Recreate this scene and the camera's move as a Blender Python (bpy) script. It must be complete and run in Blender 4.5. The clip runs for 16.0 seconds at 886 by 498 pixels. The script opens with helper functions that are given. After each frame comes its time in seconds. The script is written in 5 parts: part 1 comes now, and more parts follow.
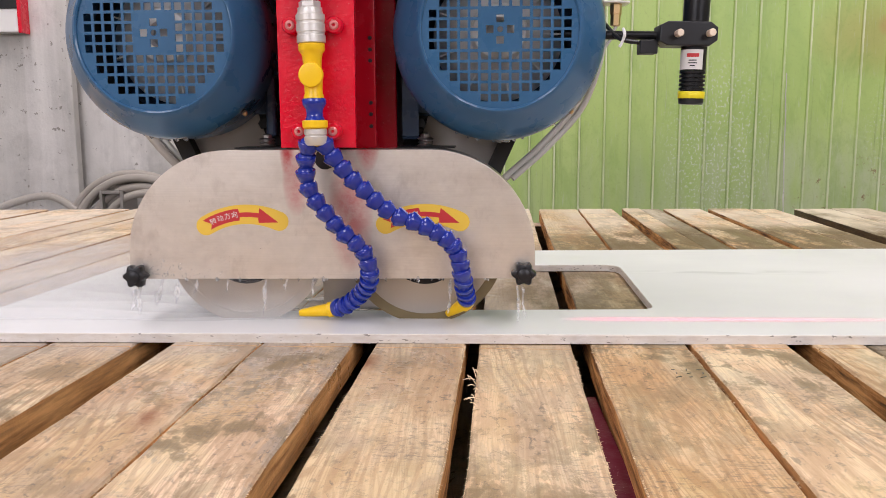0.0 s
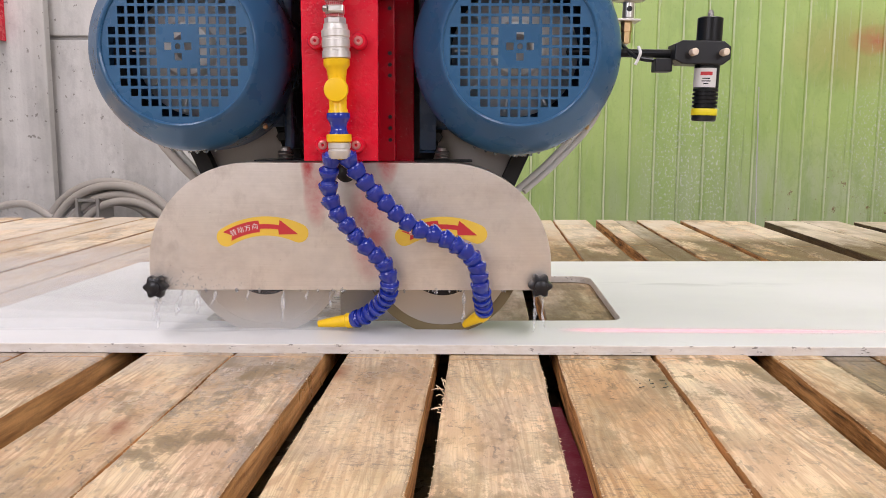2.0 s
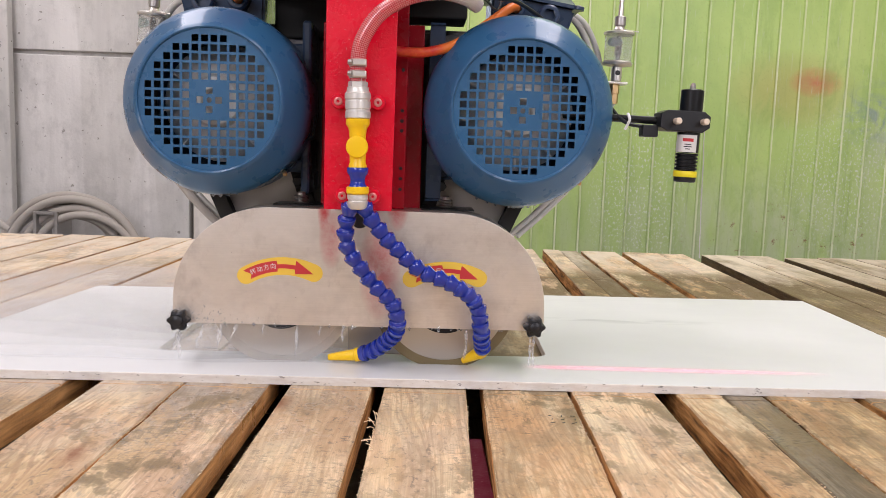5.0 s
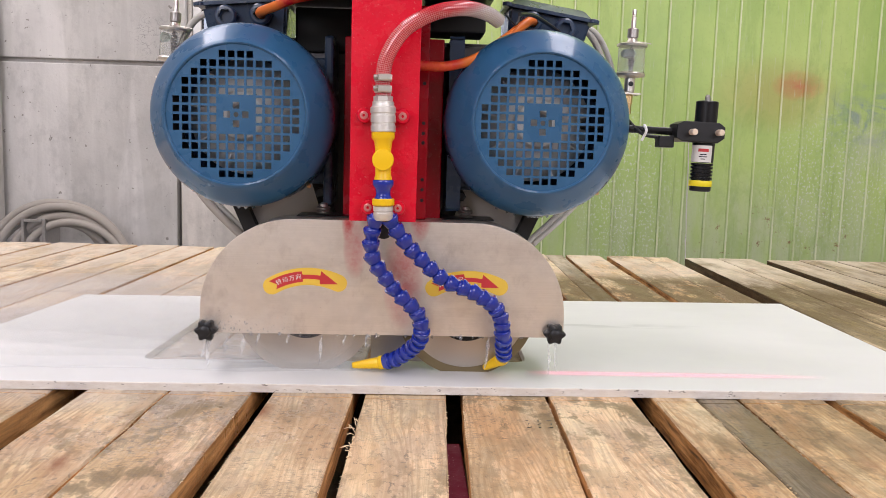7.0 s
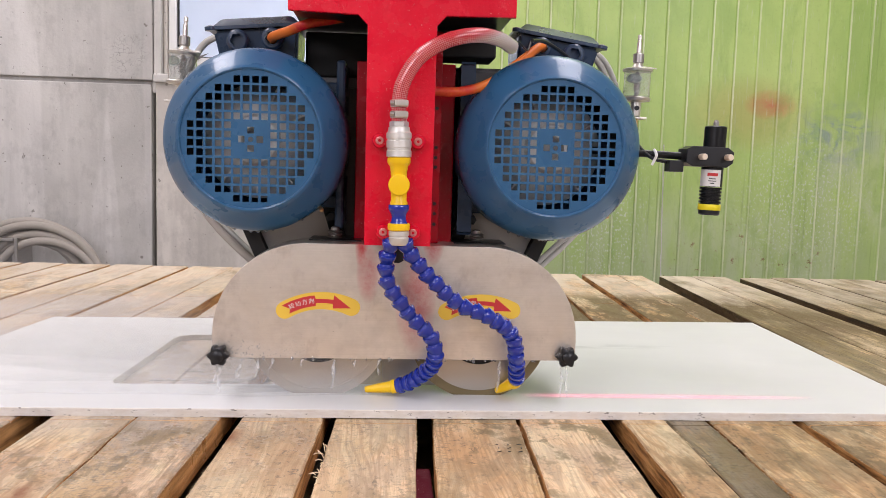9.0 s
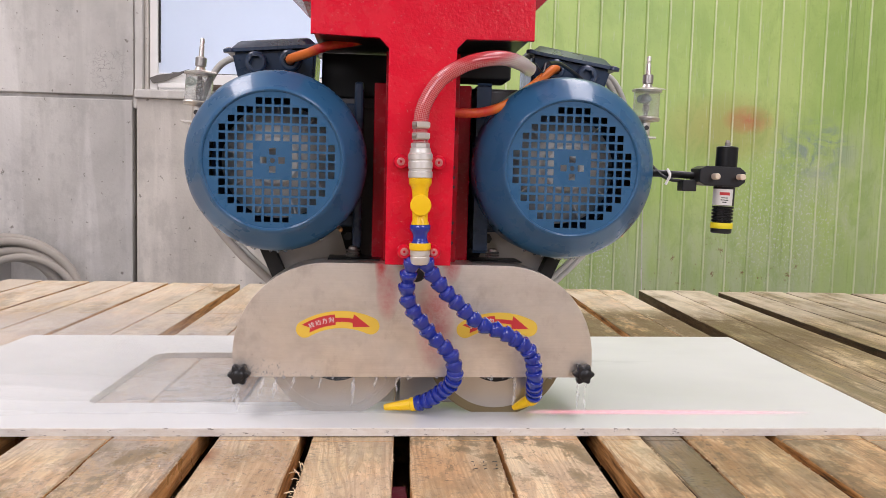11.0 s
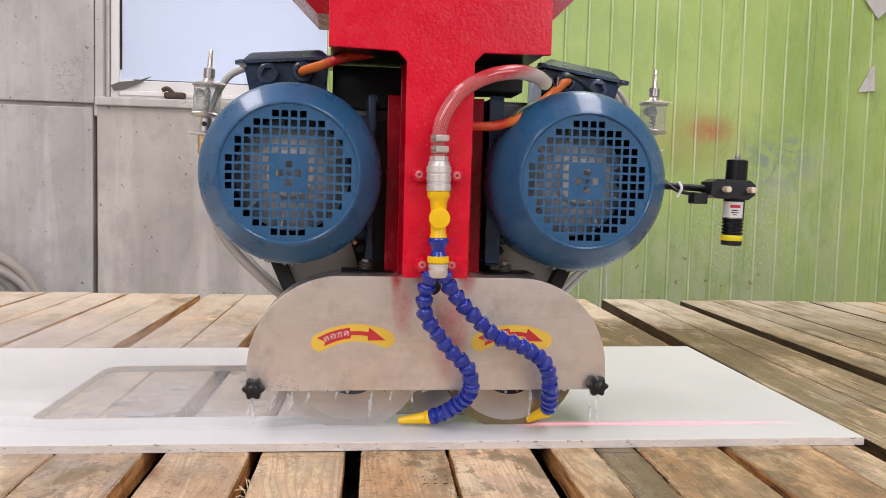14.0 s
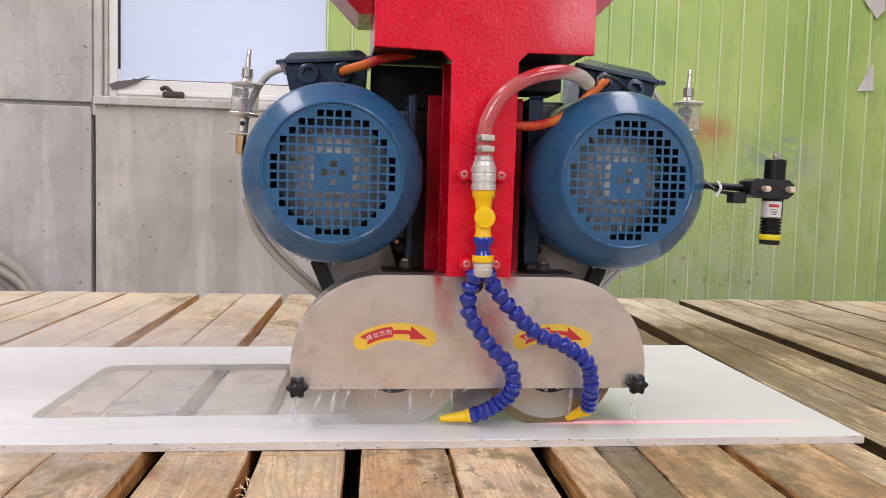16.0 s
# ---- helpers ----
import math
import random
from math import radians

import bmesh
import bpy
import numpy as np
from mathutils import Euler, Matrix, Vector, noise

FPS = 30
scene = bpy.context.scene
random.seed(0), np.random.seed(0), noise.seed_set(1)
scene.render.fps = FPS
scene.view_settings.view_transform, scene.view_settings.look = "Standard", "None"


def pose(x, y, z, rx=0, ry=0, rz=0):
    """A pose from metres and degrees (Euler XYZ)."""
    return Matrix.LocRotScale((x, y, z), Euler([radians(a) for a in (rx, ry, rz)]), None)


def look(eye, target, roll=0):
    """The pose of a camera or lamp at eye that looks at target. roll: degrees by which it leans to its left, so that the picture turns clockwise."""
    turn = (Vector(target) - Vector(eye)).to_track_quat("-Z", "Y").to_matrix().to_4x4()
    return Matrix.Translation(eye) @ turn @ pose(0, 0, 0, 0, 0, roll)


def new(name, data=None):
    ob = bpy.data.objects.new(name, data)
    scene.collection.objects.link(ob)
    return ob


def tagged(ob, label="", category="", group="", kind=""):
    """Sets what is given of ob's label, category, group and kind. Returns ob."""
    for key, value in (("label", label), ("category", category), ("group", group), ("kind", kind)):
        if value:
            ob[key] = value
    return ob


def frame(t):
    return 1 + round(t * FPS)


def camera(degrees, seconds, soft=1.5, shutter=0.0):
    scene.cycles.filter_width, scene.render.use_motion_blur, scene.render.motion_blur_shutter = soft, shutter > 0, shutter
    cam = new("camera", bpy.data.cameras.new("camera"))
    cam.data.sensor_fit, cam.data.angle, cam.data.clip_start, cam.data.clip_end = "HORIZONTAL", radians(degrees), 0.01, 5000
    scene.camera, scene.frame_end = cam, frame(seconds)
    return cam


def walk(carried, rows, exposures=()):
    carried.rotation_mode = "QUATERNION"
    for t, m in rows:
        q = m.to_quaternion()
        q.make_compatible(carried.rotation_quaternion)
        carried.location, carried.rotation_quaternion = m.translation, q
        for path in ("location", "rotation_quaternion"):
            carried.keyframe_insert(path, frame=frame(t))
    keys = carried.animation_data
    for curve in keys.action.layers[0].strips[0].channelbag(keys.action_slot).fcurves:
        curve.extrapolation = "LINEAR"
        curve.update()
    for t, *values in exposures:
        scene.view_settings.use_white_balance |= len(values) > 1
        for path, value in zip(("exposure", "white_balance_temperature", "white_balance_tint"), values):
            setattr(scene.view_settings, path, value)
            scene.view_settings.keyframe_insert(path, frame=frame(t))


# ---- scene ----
cam = camera(55.96, 16.0, soft=0.6)
ROWS = [
    (0, -0.3731, -1.2970, 0.3166, 2.016, -8.595, -0.265),
    (0.5, -0.3671, -1.3040, 0.3196, 1.547, -8.396, -0.223),
    (1, -0.3684, -1.3101, 0.3207, 1.194, -8.276, -0.074),
    (1.5, -0.3600, -1.3164, 0.3245, 0.927, -8.155, 0.101),
    (2, -0.3588, -1.3190, 0.3252, 0.601, -7.997, 0.181),
    (2.5, -0.3567, -1.3270, 0.3271, 0.136, -7.747, 0.394),
    (3, -0.3424, -1.3361, 0.3365, -0.393, -7.368, 0.880),
    (3.5, -0.3429, -1.3455, 0.3519, -0.901, -6.991, 1.587),
    (4, -0.3257, -1.4107, 0.3803, -1.515, -6.972, 2.062),
    (6.5, -0.3108, -1.4463, 0.3979, -2.456, -7.128, 1.691),
    (7, -0.2985, -1.4595, 0.4052, -2.572, -6.836, 1.644),
    (7.5, -0.2980, -1.4651, 0.4083, -2.702, -6.548, 1.660),
    (8, -0.2889, -1.4602, 0.4102, -3.092, -6.362, 1.731),
    (8.5, -0.2841, -1.4563, 0.4119, -3.577, -6.136, 1.739),
    (9, -0.2831, -1.4602, 0.4185, -3.948, -5.719, 1.658),
    (9.5, -0.2752, -1.4757, 0.4273, -4.120, -5.219, 1.505),
    (12, -0.2661, -1.4718, 0.4306, -5.682, -4.524, 1.612),
    (12.5, -0.2523, -1.4758, 0.4396, -5.955, -4.212, 1.522),
    (13, -0.2405, -1.4690, 0.4371, -6.333, -4.096, 1.455),
    (13.5, -0.2406, -1.4644, 0.4377, -6.738, -4.178, 1.563),
    (14, -0.2360, -1.4639, 0.4356, -6.968, -4.200, 1.601),
    (14.5, -0.2482, -1.4611, 0.4332, -7.014, -4.265, 1.656),
    (15, -0.2527, -1.4624, 0.4325, -6.952, -4.312, 1.687),
    (15.5, -0.2512, -1.4597, 0.4316, -7.038, -4.300, 1.665),
    (16, -0.2392, -1.4614, 0.4329, -7.095, -4.213, 1.605),
]
walk(cam, [(t, pose(x, y, z, 90 + pitch, 0, yaw) @ pose(0, 0, 0, 0, 0, roll)) for t, x, y, z, yaw, pitch, roll in ROWS],
     exposures=[(0, 0.05, 6500, 20), (7, 0.07, 6500, 20), (12, 0.01, 6500, 20), (16, -0.02, 6500, 20)])

# ---- light: overcast sky, through added, unseen rooflights and high windows behind ----
SKY = bpy.data.worlds.new("sky")
scene.world = SKY
SKY.use_nodes = True
_n = SKY.node_tree.nodes
_sky = _n.new("ShaderNodeTexSky")
_sky.sky_type, _sky.sun_disc = "NISHITA", False
_sky.sun_elevation, _sky.sun_rotation = radians(55), radians(200)
SKY.node_tree.links.new(_sky.outputs[0], _n["Background"].inputs[0])
_n["Background"].inputs[1].default_value = 0.12
sun = new("sun", bpy.data.lights.new("sun", "SUN"))
sun.data.energy, sun.data.angle, sun.data.color = 0.5, radians(80), (1, 0.96, 0.9)
sun.matrix_world = look((0, -4, 12), (0, 0, 0))


def opening_light(name, m, sx, sy, watts, colour=(1, 1, 1)):
    """A lamp added for the sky's light in an assumed opening of the hall."""
    ob = new(name, bpy.data.lights.new(name, "AREA"))
    ob.data.shape, ob.data.size, ob.data.size_y, ob.data.energy, ob.data.color = "RECTANGLE", sx, sy, watts, colour
    ob.matrix_world = m
    return ob


FLOOR, ROOF = -0.82, 4.2
ADDED_ROOFLIGHTS = ((-2.6, 0.6), (1.4, 0.6))          # x of the strips; half width
for rx, hw in ADDED_ROOFLIGHTS:
    opening_light("added_rooflight_lamp", look((rx, 0.3, ROOF - 0.02), (rx, 0.3, 0)), 2 * hw, 6.0, 132, (1.0, 0.985, 0.965))
for wx in (-3.3, 3.3):
    opening_light("added_clerestory_lamp", look((wx, -5.95, 2.75), (wx * 0.2, 0, 0.5)), 3.4, 1.9, 128, (0.98, 0.985, 1.0))


# ---- helpers of this scene ----
def mat(name, base=(0.5, 0.5, 0.5), rough=0.5, metal=0.0, alpha=1.0, coat=0.0, trans=0.0, ior=1.45):
    m = bpy.data.materials.new(name)
    m.use_nodes = True
    b = m.node_tree.nodes["Principled BSDF"]
    b.inputs["Base Color"].default_value = (*base, 1)
    b.inputs["Roughness"].default_value, b.inputs["Metallic"].default_value = rough, metal
    b.inputs["Alpha"].default_value, b.inputs["Coat Weight"].default_value = alpha, coat
    b.inputs["Transmission Weight"].default_value, b.inputs["IOR"].default_value = trans, ior
    return m


class Nodes:
    """Short hand for the node tree of a material."""

    def __init__(self, m):
        self.t = m.node_tree
        self.b = self.t.nodes["Principled BSDF"]

    def link(self, a, b):
        self.t.links.new(a, b)

    def coords(self, scale=(1, 1, 1), which="Object", randomised=False):
        c = self.t.nodes.new("ShaderNodeTexCoord")
        mp = self.t.nodes.new("ShaderNodeMapping")
        mp.inputs["Scale"].default_value = scale
        out = c.outputs[which]
        if randomised:
            info = self.t.nodes.new("ShaderNodeObjectInfo")
            mul = self.t.nodes.new("ShaderNodeMath")
            mul.operation, mul.inputs[1].default_value = "MULTIPLY", 37.0
            self.link(info.outputs["Random"], mul.inputs[0])
            add = self.t.nodes.new("ShaderNodeVectorMath")
            self.link(out, add.inputs[0])
            self.link(mul.outputs[0], add.inputs[1])
            out = add.outputs[0]
        self.link(out, mp.inputs["Vector"])
        return mp.outputs[0]

    def noise(self, vec, scale, detail=4, rough=0.55, distort=0.0):
        n = self.t.nodes.new("ShaderNodeTexNoise")
        n.inputs["Scale"].default_value, n.inputs["Detail"].default_value = scale, detail
        n.inputs["Roughness"].default_value, n.inputs["Distortion"].default_value = rough, distort
        self.link(vec, n.inputs["Vector"])
        return n.outputs["Fac"]

    def wave(self, vec, scale, distort=3.0, detail=3, dscale=1.0, direction="X"):
        n = self.t.nodes.new("ShaderNodeTexWave")
        n.bands_direction = direction
        n.inputs["Scale"].default_value, n.inputs["Distortion"].default_value = scale, distort
        n.inputs["Detail"].default_value, n.inputs["Detail Scale"].default_value = detail, dscale
        self.link(vec, n.inputs["Vector"])
        return n.outputs["Fac"]

    def ramp(self, fac, *stops):
        n = self.t.nodes.new("ShaderNodeValToRGB")
        e = n.color_ramp.elements
        while len(e) < len(stops):
            e.new(0.5)
        for el, (p, c) in zip(e, stops):
            el.position = p
            el.color = (*c, 1) if isinstance(c, tuple) else (c, c, c, 1)
        self.link(fac, n.inputs[0])
        return n.outputs[0]

    def mix(self, fac, a, b, mode="MIX"):
        n = self.t.nodes.new("ShaderNodeMix")
        n.data_type, n.blend_type = "RGBA", mode
        for v, s in ((fac, n.inputs[0]), (a, n.inputs[6]), (b, n.inputs[7])):
            if isinstance(v, (int, float)):
                s.default_value = v if s.type == "VALUE" else (v, v, v, 1)
            elif isinstance(v, tuple):
                s.default_value = (*v, 1)
            else:
                self.link(v, s)
        return n.outputs[2]

    def math(self, op, a, b=0.0, clamp=False):
        n = self.t.nodes.new("ShaderNodeMath")
        n.operation, n.use_clamp = op, clamp
        for v, s in ((a, n.inputs[0]), (b, n.inputs[1])):
            if isinstance(v, (int, float)):
                s.default_value = v
            else:
                self.link(v, s)
        return n.outputs[0]

    def xyz(self, vec):
        n = self.t.nodes.new("ShaderNodeSeparateXYZ")
        self.link(vec, n.inputs[0])
        return n.outputs

    def blob(self, vec, x, y, z, rx, ry, rz, soft=0.5):
        """1 inside an ellipsoid, fading out towards its skin."""
        o = self.xyz(vec)
        s = None
        for c, at, r in zip(o, (x, y, z), (rx, ry, rz)):
            d = self.math("POWER", self.math("MULTIPLY", self.math("SUBTRACT", c, at), 1 / r), 2.0)
            s = d if s is None else self.math("ADD", s, d)
        return self.math("DIVIDE", self.math("SUBTRACT", 1.0, s), soft, clamp=True)

    def bump(self, height, strength=0.2, dist=0.002):
        n = self.t.nodes.new("ShaderNodeBump")
        n.inputs["Strength"].default_value, n.inputs["Distance"].default_value = strength, dist
        self.link(height, n.inputs["Height"])
        self.link(n.outputs[0], self.b.inputs["Normal"])

    def colour(self, c):
        self.link(c, self.b.inputs["Base Color"])

    def rough(self, c):
        self.link(c, self.b.inputs["Roughness"])


def mesh_ob(name, bm, material, parent=None, smooth=0.0):
    me = bpy.data.meshes.new(name)
    bmesh.ops.recalc_face_normals(bm, faces=bm.faces)
    if smooth:
        for f in bm.faces:
            f.smooth = True
        for e in bm.edges:
            if len(e.link_faces) == 2 and e.calc_face_angle(0) > radians(smooth):
                e.smooth = False
    bm.to_mesh(me)
    bm.free()
    for m in material if isinstance(material, (list, tuple)) else [material]:
        me.materials.append(m)
    ob = new(name, me)
    if parent:
        ob.parent = parent
    return ob


def part(name, bm, material, parent, label="", smooth=0.0):
    ob = mesh_ob(name, bm, material, parent, smooth)
    if label:
        ob["label"] = label
    return ob


def empty(name, m=None, parent=None):
    ob = new(name)
    ob.empty_display_size = 0.05
    if m is not None:
        ob.matrix_basis = m
    if parent:
        ob.parent = parent
    return ob


def box(x0, x1, y0, y1, z0, z1, bevel=0.0, bm=None, seg=2):
    made = bm or bmesh.new()
    vs = bmesh.ops.create_cube(made, size=1)["verts"]
    for v in vs:
        v.co = Vector((x0 if v.co.x < 0 else x1, y0 if v.co.y < 0 else y1, z0 if v.co.z < 0 else z1))
    if bevel:
        es = list({e for v in vs for e in v.link_edges})
        bmesh.ops.bevel(made, geom=es, offset=bevel, segments=seg, profile=0.5, affect="EDGES")
    return made


def rings(loops, close=True, caps=True, bm=None):
    """A skin over loops of points, one after the other."""
    made = bm or bmesh.new()
    vs = [[made.verts.new(p) for p in loop] for loop in loops]
    n = len(vs[0])
    for a, b in zip(vs, vs[1:]):
        for i in range(n if close else n - 1):
            j = (i + 1) % n
            made.faces.new((a[i], a[j], b[j], b[i]))
    if caps and close:
        for loop in (vs[0], vs[-1]):
            made.faces.new(loop)
    return made


def lathe(profile, m=None, n=40, bm=None, caps=True):
    """A turned body round its own z: profile of (radius, height)."""
    m = m or Matrix()
    loops = [[m @ Vector((r * math.cos(a), r * math.sin(a), h)) for a in (2 * math.pi * i / n for i in range(n))] for r, h in profile]
    return rings(loops, caps=caps, bm=bm)


def along(a, b):
    """The pose at a whose z points to b."""
    a, b = Vector(a), Vector(b)
    return Matrix.Translation(a) @ (b - a).to_track_quat("Z", "Y").to_matrix().to_4x4()


def rod(a, b, r, n=20, bm=None, bevel=0.0):
    h = (Vector(b) - Vector(a)).length
    prof = [(r, 0), (r, h)] if not bevel else [(r - bevel, 0), (r, bevel), (r, h - bevel), (r - bevel, h)]
    return lathe(prof, along(a, b), n, bm)


def smooth_line(points, steps=8):
    """A Catmull-Rom line through points."""
    p = [Vector(q) for q in points]
    p = [2 * p[0] - p[1], *p, 2 * p[-1] - p[-2]]
    out = []
    for a, b, c, d in zip(p, p[1:], p[2:], p[3:]):
        for i in range(steps):
            t = i / steps
            out.append(0.5 * (2 * b + (c - a) * t + (2 * a - 5 * b + 4 * c - d) * t * t + (3 * b - a - 3 * c + d) * t ** 3))
    return out + [p[-2]]


def tube(points, r, n=14, steps=8, bm=None, ribs=0.0, pitch=0.004):
    line = smooth_line(points, steps)
    loops, up, run = [], Vector((0.3, -0.9, 0.2)), 0.0
    for i, q in enumerate(line):
        d = (line[min(i + 1, len(line) - 1)] - line[max(i - 1, 0)]).normalized()
        s = d.cross(up).normalized()
        up = s.cross(d).normalized()
        run += (q - line[i - 1]).length if i else 0
        rr = r * (1 + ribs * (i % 2)) if ribs else r
        loops.append([q + rr * (math.cos(a) * s + math.sin(a) * up) for a in (2 * math.pi * k / n for k in range(n))])
    return rings(loops, bm=bm)


def slab_of(outline, y0, y1, bevel=0.0):
    """An outline in x and z, thickened from y0 to y1."""
    made = bmesh.new()
    f = made.faces.new([made.verts.new((x, y0, z)) for x, z in outline])
    ext = bmesh.ops.extrude_face_region(made, geom=[f])
    for v in ext["geom"]:
        if isinstance(v, bmesh.types.BMVert):
            v.co.y = y1
    if bevel:
        es = [e for e in made.edges if abs(e.verts[0].co.y - e.verts[1].co.y) < 1e-6]
        bmesh.ops.bevel(made, geom=es, offset=bevel, segments=2, profile=0.5, affect="EDGES")
    return made


def arc(cx, cy, r, a0, a1, n):
    return [(cx + r * math.cos(radians(a0 + (a1 - a0) * i / n)), cy + r * math.sin(radians(a0 + (a1 - a0) * i / n))) for i in range(n + 1)]


def fill_flat(loops, bm=None, y=0.0):
    """A flat face in x and z at y with holes: the outer loop first."""
    made = bm or bmesh.new()
    es = []
    for loop in loops:
        vs = [made.verts.new((p[0], y, p[1])) for p in loop]
        es += [made.edges.new((a, b)) for a, b in zip(vs, vs[1:] + vs[:1])]
    bmesh.ops.triangle_fill(made, use_beauty=True, edges=es)
    return made


def thicken(bm, way):
    """Gives flat faces thickness along a vector."""
    ext = bmesh.ops.extrude_face_region(bm, geom=list(bm.faces))
    bmesh.ops.translate(bm, vec=way, verts=[v for v in ext["geom"] if isinstance(v, bmesh.types.BMVert)])
    return bm


# ---- materials ----
def wood_material(name, light, dark, grey, grey_amount, green=0.0):
    """Rough-sawn used pine: growth rings along y, broken saw marks across, ragged olive stains, grey weathering, a few knots."""
    m = mat(name, light, 0.7)
    k = Nodes(m)
    v = k.coords((1, 1, 1), randomised=True)
    mean = tuple(0.5 * (a + b) for a, b in zip(light, dark))
    cream = (0.90, 0.755, 0.51) if not green else tuple(1.1 * c for c in light)
    # clean wood, from brown to cream, in patches drawn out along the plank
    big = k.noise(k.coords((1, 0.30, 1), randomised=True), 13, 8, 0.68, 0.35)
    wide = k.noise(k.coords((1, 0.4, 1), randomised=True), 4.5, 5, 0.65, 0.3)
    tone = k.math("ADD", k.math("MULTIPLY", big, 0.55), k.math("MULTIPLY", wide, 0.45))
    g = 0.06 * grey_amount
    col = k.ramp(tone, (0.36 + g, tuple(0.5 * (a + b) for a, b in zip(dark, mean))), (0.44 + g, mean), (0.50, light), (0.57, cream))
    warm = k.noise(k.coords((1, 0.4, 1), randomised=True), 6, 4, 0.6, 0.8)
    col = k.mix(k.ramp(warm, (0.54, 0.0), (0.64, 0.45)), col, (0.78, 0.47, 0.26))
    ochre = k.noise(k.coords((1, 0.4, 1), randomised=True), 5.3, 4, 0.6, 0.7)
    col = k.mix(k.ramp(ochre, (0.50, 0.0), (0.60, 0.50)), col, (0.66, 0.49, 0.24))
    # growth rings: wandering lines, dense in places, and fibres
    rings_ = k.wave(k.coords((1, 0.13, 1), randomised=True), 25, 34, 2, 0.55)
    fine_rings = k.wave(k.coords((1, 0.10, 1), randomised=True), 58, 60, 2, 0.45)
    fibre = k.noise(k.coords((260, 9, 60), randomised=True), 1.0, 4, 0.6)
    where = k.ramp(k.noise(k.coords((1, 0.3, 1), randomised=True), 7, 3, 0.6), (0.38, 0.30), (0.60, 1.0))
    col = k.mix(k.math("MULTIPLY", where, k.ramp(rings_, (0.50, 0.0), (0.85, 0.70))), col, dark)
    col = k.mix(k.math("MULTIPLY", where, k.ramp(fine_rings, (0.55, 0.0), (0.95, 0.45))), col, dark)
    col = k.mix(k.ramp(fibre, (0.45, 0.0), (0.75, 0.30)), col, dark)
    if green:
        # broad mossy bands, worn pale along the ridges, dark in the checks
        band = k.noise(k.coords((17, 0.9, 12), randomised=True), 1.0, 5, 0.62, 0.5)
        col = k.mix(k.ramp(band, (0.43, 0.0), (0.54, green)), col, (0.19, 0.145, 0.06))
        strip = k.noise(k.coords((60, 2.4, 30), randomised=True), 1.0, 6, 0.72, 0.4)
        col = k.mix(k.ramp(strip, (0.52, 0.0), (0.60, 0.75)), col, (0.085, 0.062, 0.032))
        worn = k.noise(k.coords((11, 2.2, 8), randomised=True), 1.0, 6, 0.7, 0.6)
        col = k.mix(k.ramp(worn, (0.52, 0.0), (0.60, 0.75)), col, tuple(1.08 * c for c in light))
    # blue-grey weathering, ragged, with hard wandering borders
    blue = k.noise(k.coords((1, 0.42, 1), randomised=True), 6.5, 9, 0.70, 0.45)
    soak = k.math("ADD", blue, k.math("MULTIPLY", k.math("SUBTRACT", fibre, 0.5), 0.10))
    col = k.mix(k.ramp(soak, (0.500, 0.0), (0.515, 0.50 * grey_amount), (0.58, 0.95 * grey_amount)), col, tuple(1.05 * c for c in grey))
    # olive-brown damp stains and mould, from finger-sized dabs to hand-sized patches
    stain = k.noise(k.coords((1, 0.6, 1), randomised=True), 17, 10, 0.72, 0.25)
    much = k.ramp(k.noise(k.coords((1, 0.4, 1), randomised=True), 3.4, 4, 0.6), (0.42, 0.25), (0.56, 1.0))
    col = k.mix(k.math("MULTIPLY", much, k.ramp(stain, (0.500, 0.0), (0.520, 0.52), (0.58, 0.88))), col, (0.25, 0.19, 0.105))
    # broken marks left by the saw, across the plank, in ragged fields
    field = k.ramp(k.noise(k.coords((1, 0.6, 1), randomised=True), 6, 5, 0.65), (0.48, 0.0), (0.60, 1.0))
    ripple = k.wave(k.coords((0.5, 1, 1), randomised=True), 36, 14, 3, 2.2, "Y")
    col = k.mix(k.math("MULTIPLY", field, k.ramp(ripple, (0.6, 0.0), (1.0, 0.12))), col, tuple(0.8 * c for c in grey))
    saw = k.noise(k.coords((95, 210, 60), randomised=True), 1.0, 5, 0.66, 0.3)
    col = k.mix(k.math("MULTIPLY", field, k.ramp(saw, (0.53, 0.0), (0.62, 0.66))), col, tuple(0.6 * c for c in grey))
    fleck = k.ramp(k.noise(k.coords((95, 60, 60), randomised=True), 1.0, 5, 0.72, 0.6), (0.55, 0.0), (0.63, 0.75))
    col = k.mix(k.math("MULTIPLY", fleck, k.ramp(tone, (0.42, 1.0), (0.58, 0.25))), col, tuple(0.45 * c for c in grey))
    # knots, drawn out along the grain
    vo = k.t.nodes.new("ShaderNodeTexVoronoi")
    vo.inputs["Scale"].default_value = 1.0
    k.link(k.coords((6.5, 2.6, 0.5), randomised=True), vo.inputs["Vector"])
    kn = k.math("ADD", vo.outputs["Distance"], k.math("MULTIPLY", k.noise(v, 40, 3), 0.10))
    col = k.mix(k.ramp(kn, (0.09, 0.85), (0.13, 0.40), (0.20, 0.0)), col, (0.30, 0.125, 0.06))
    # paler towards the far ends, in patches
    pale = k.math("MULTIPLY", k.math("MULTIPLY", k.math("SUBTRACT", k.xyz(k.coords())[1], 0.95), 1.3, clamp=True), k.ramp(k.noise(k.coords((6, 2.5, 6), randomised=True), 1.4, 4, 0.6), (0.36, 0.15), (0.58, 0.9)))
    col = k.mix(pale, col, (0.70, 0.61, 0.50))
    # every plank has a tone of its own
    info = k.t.nodes.new("ShaderNodeObjectInfo")
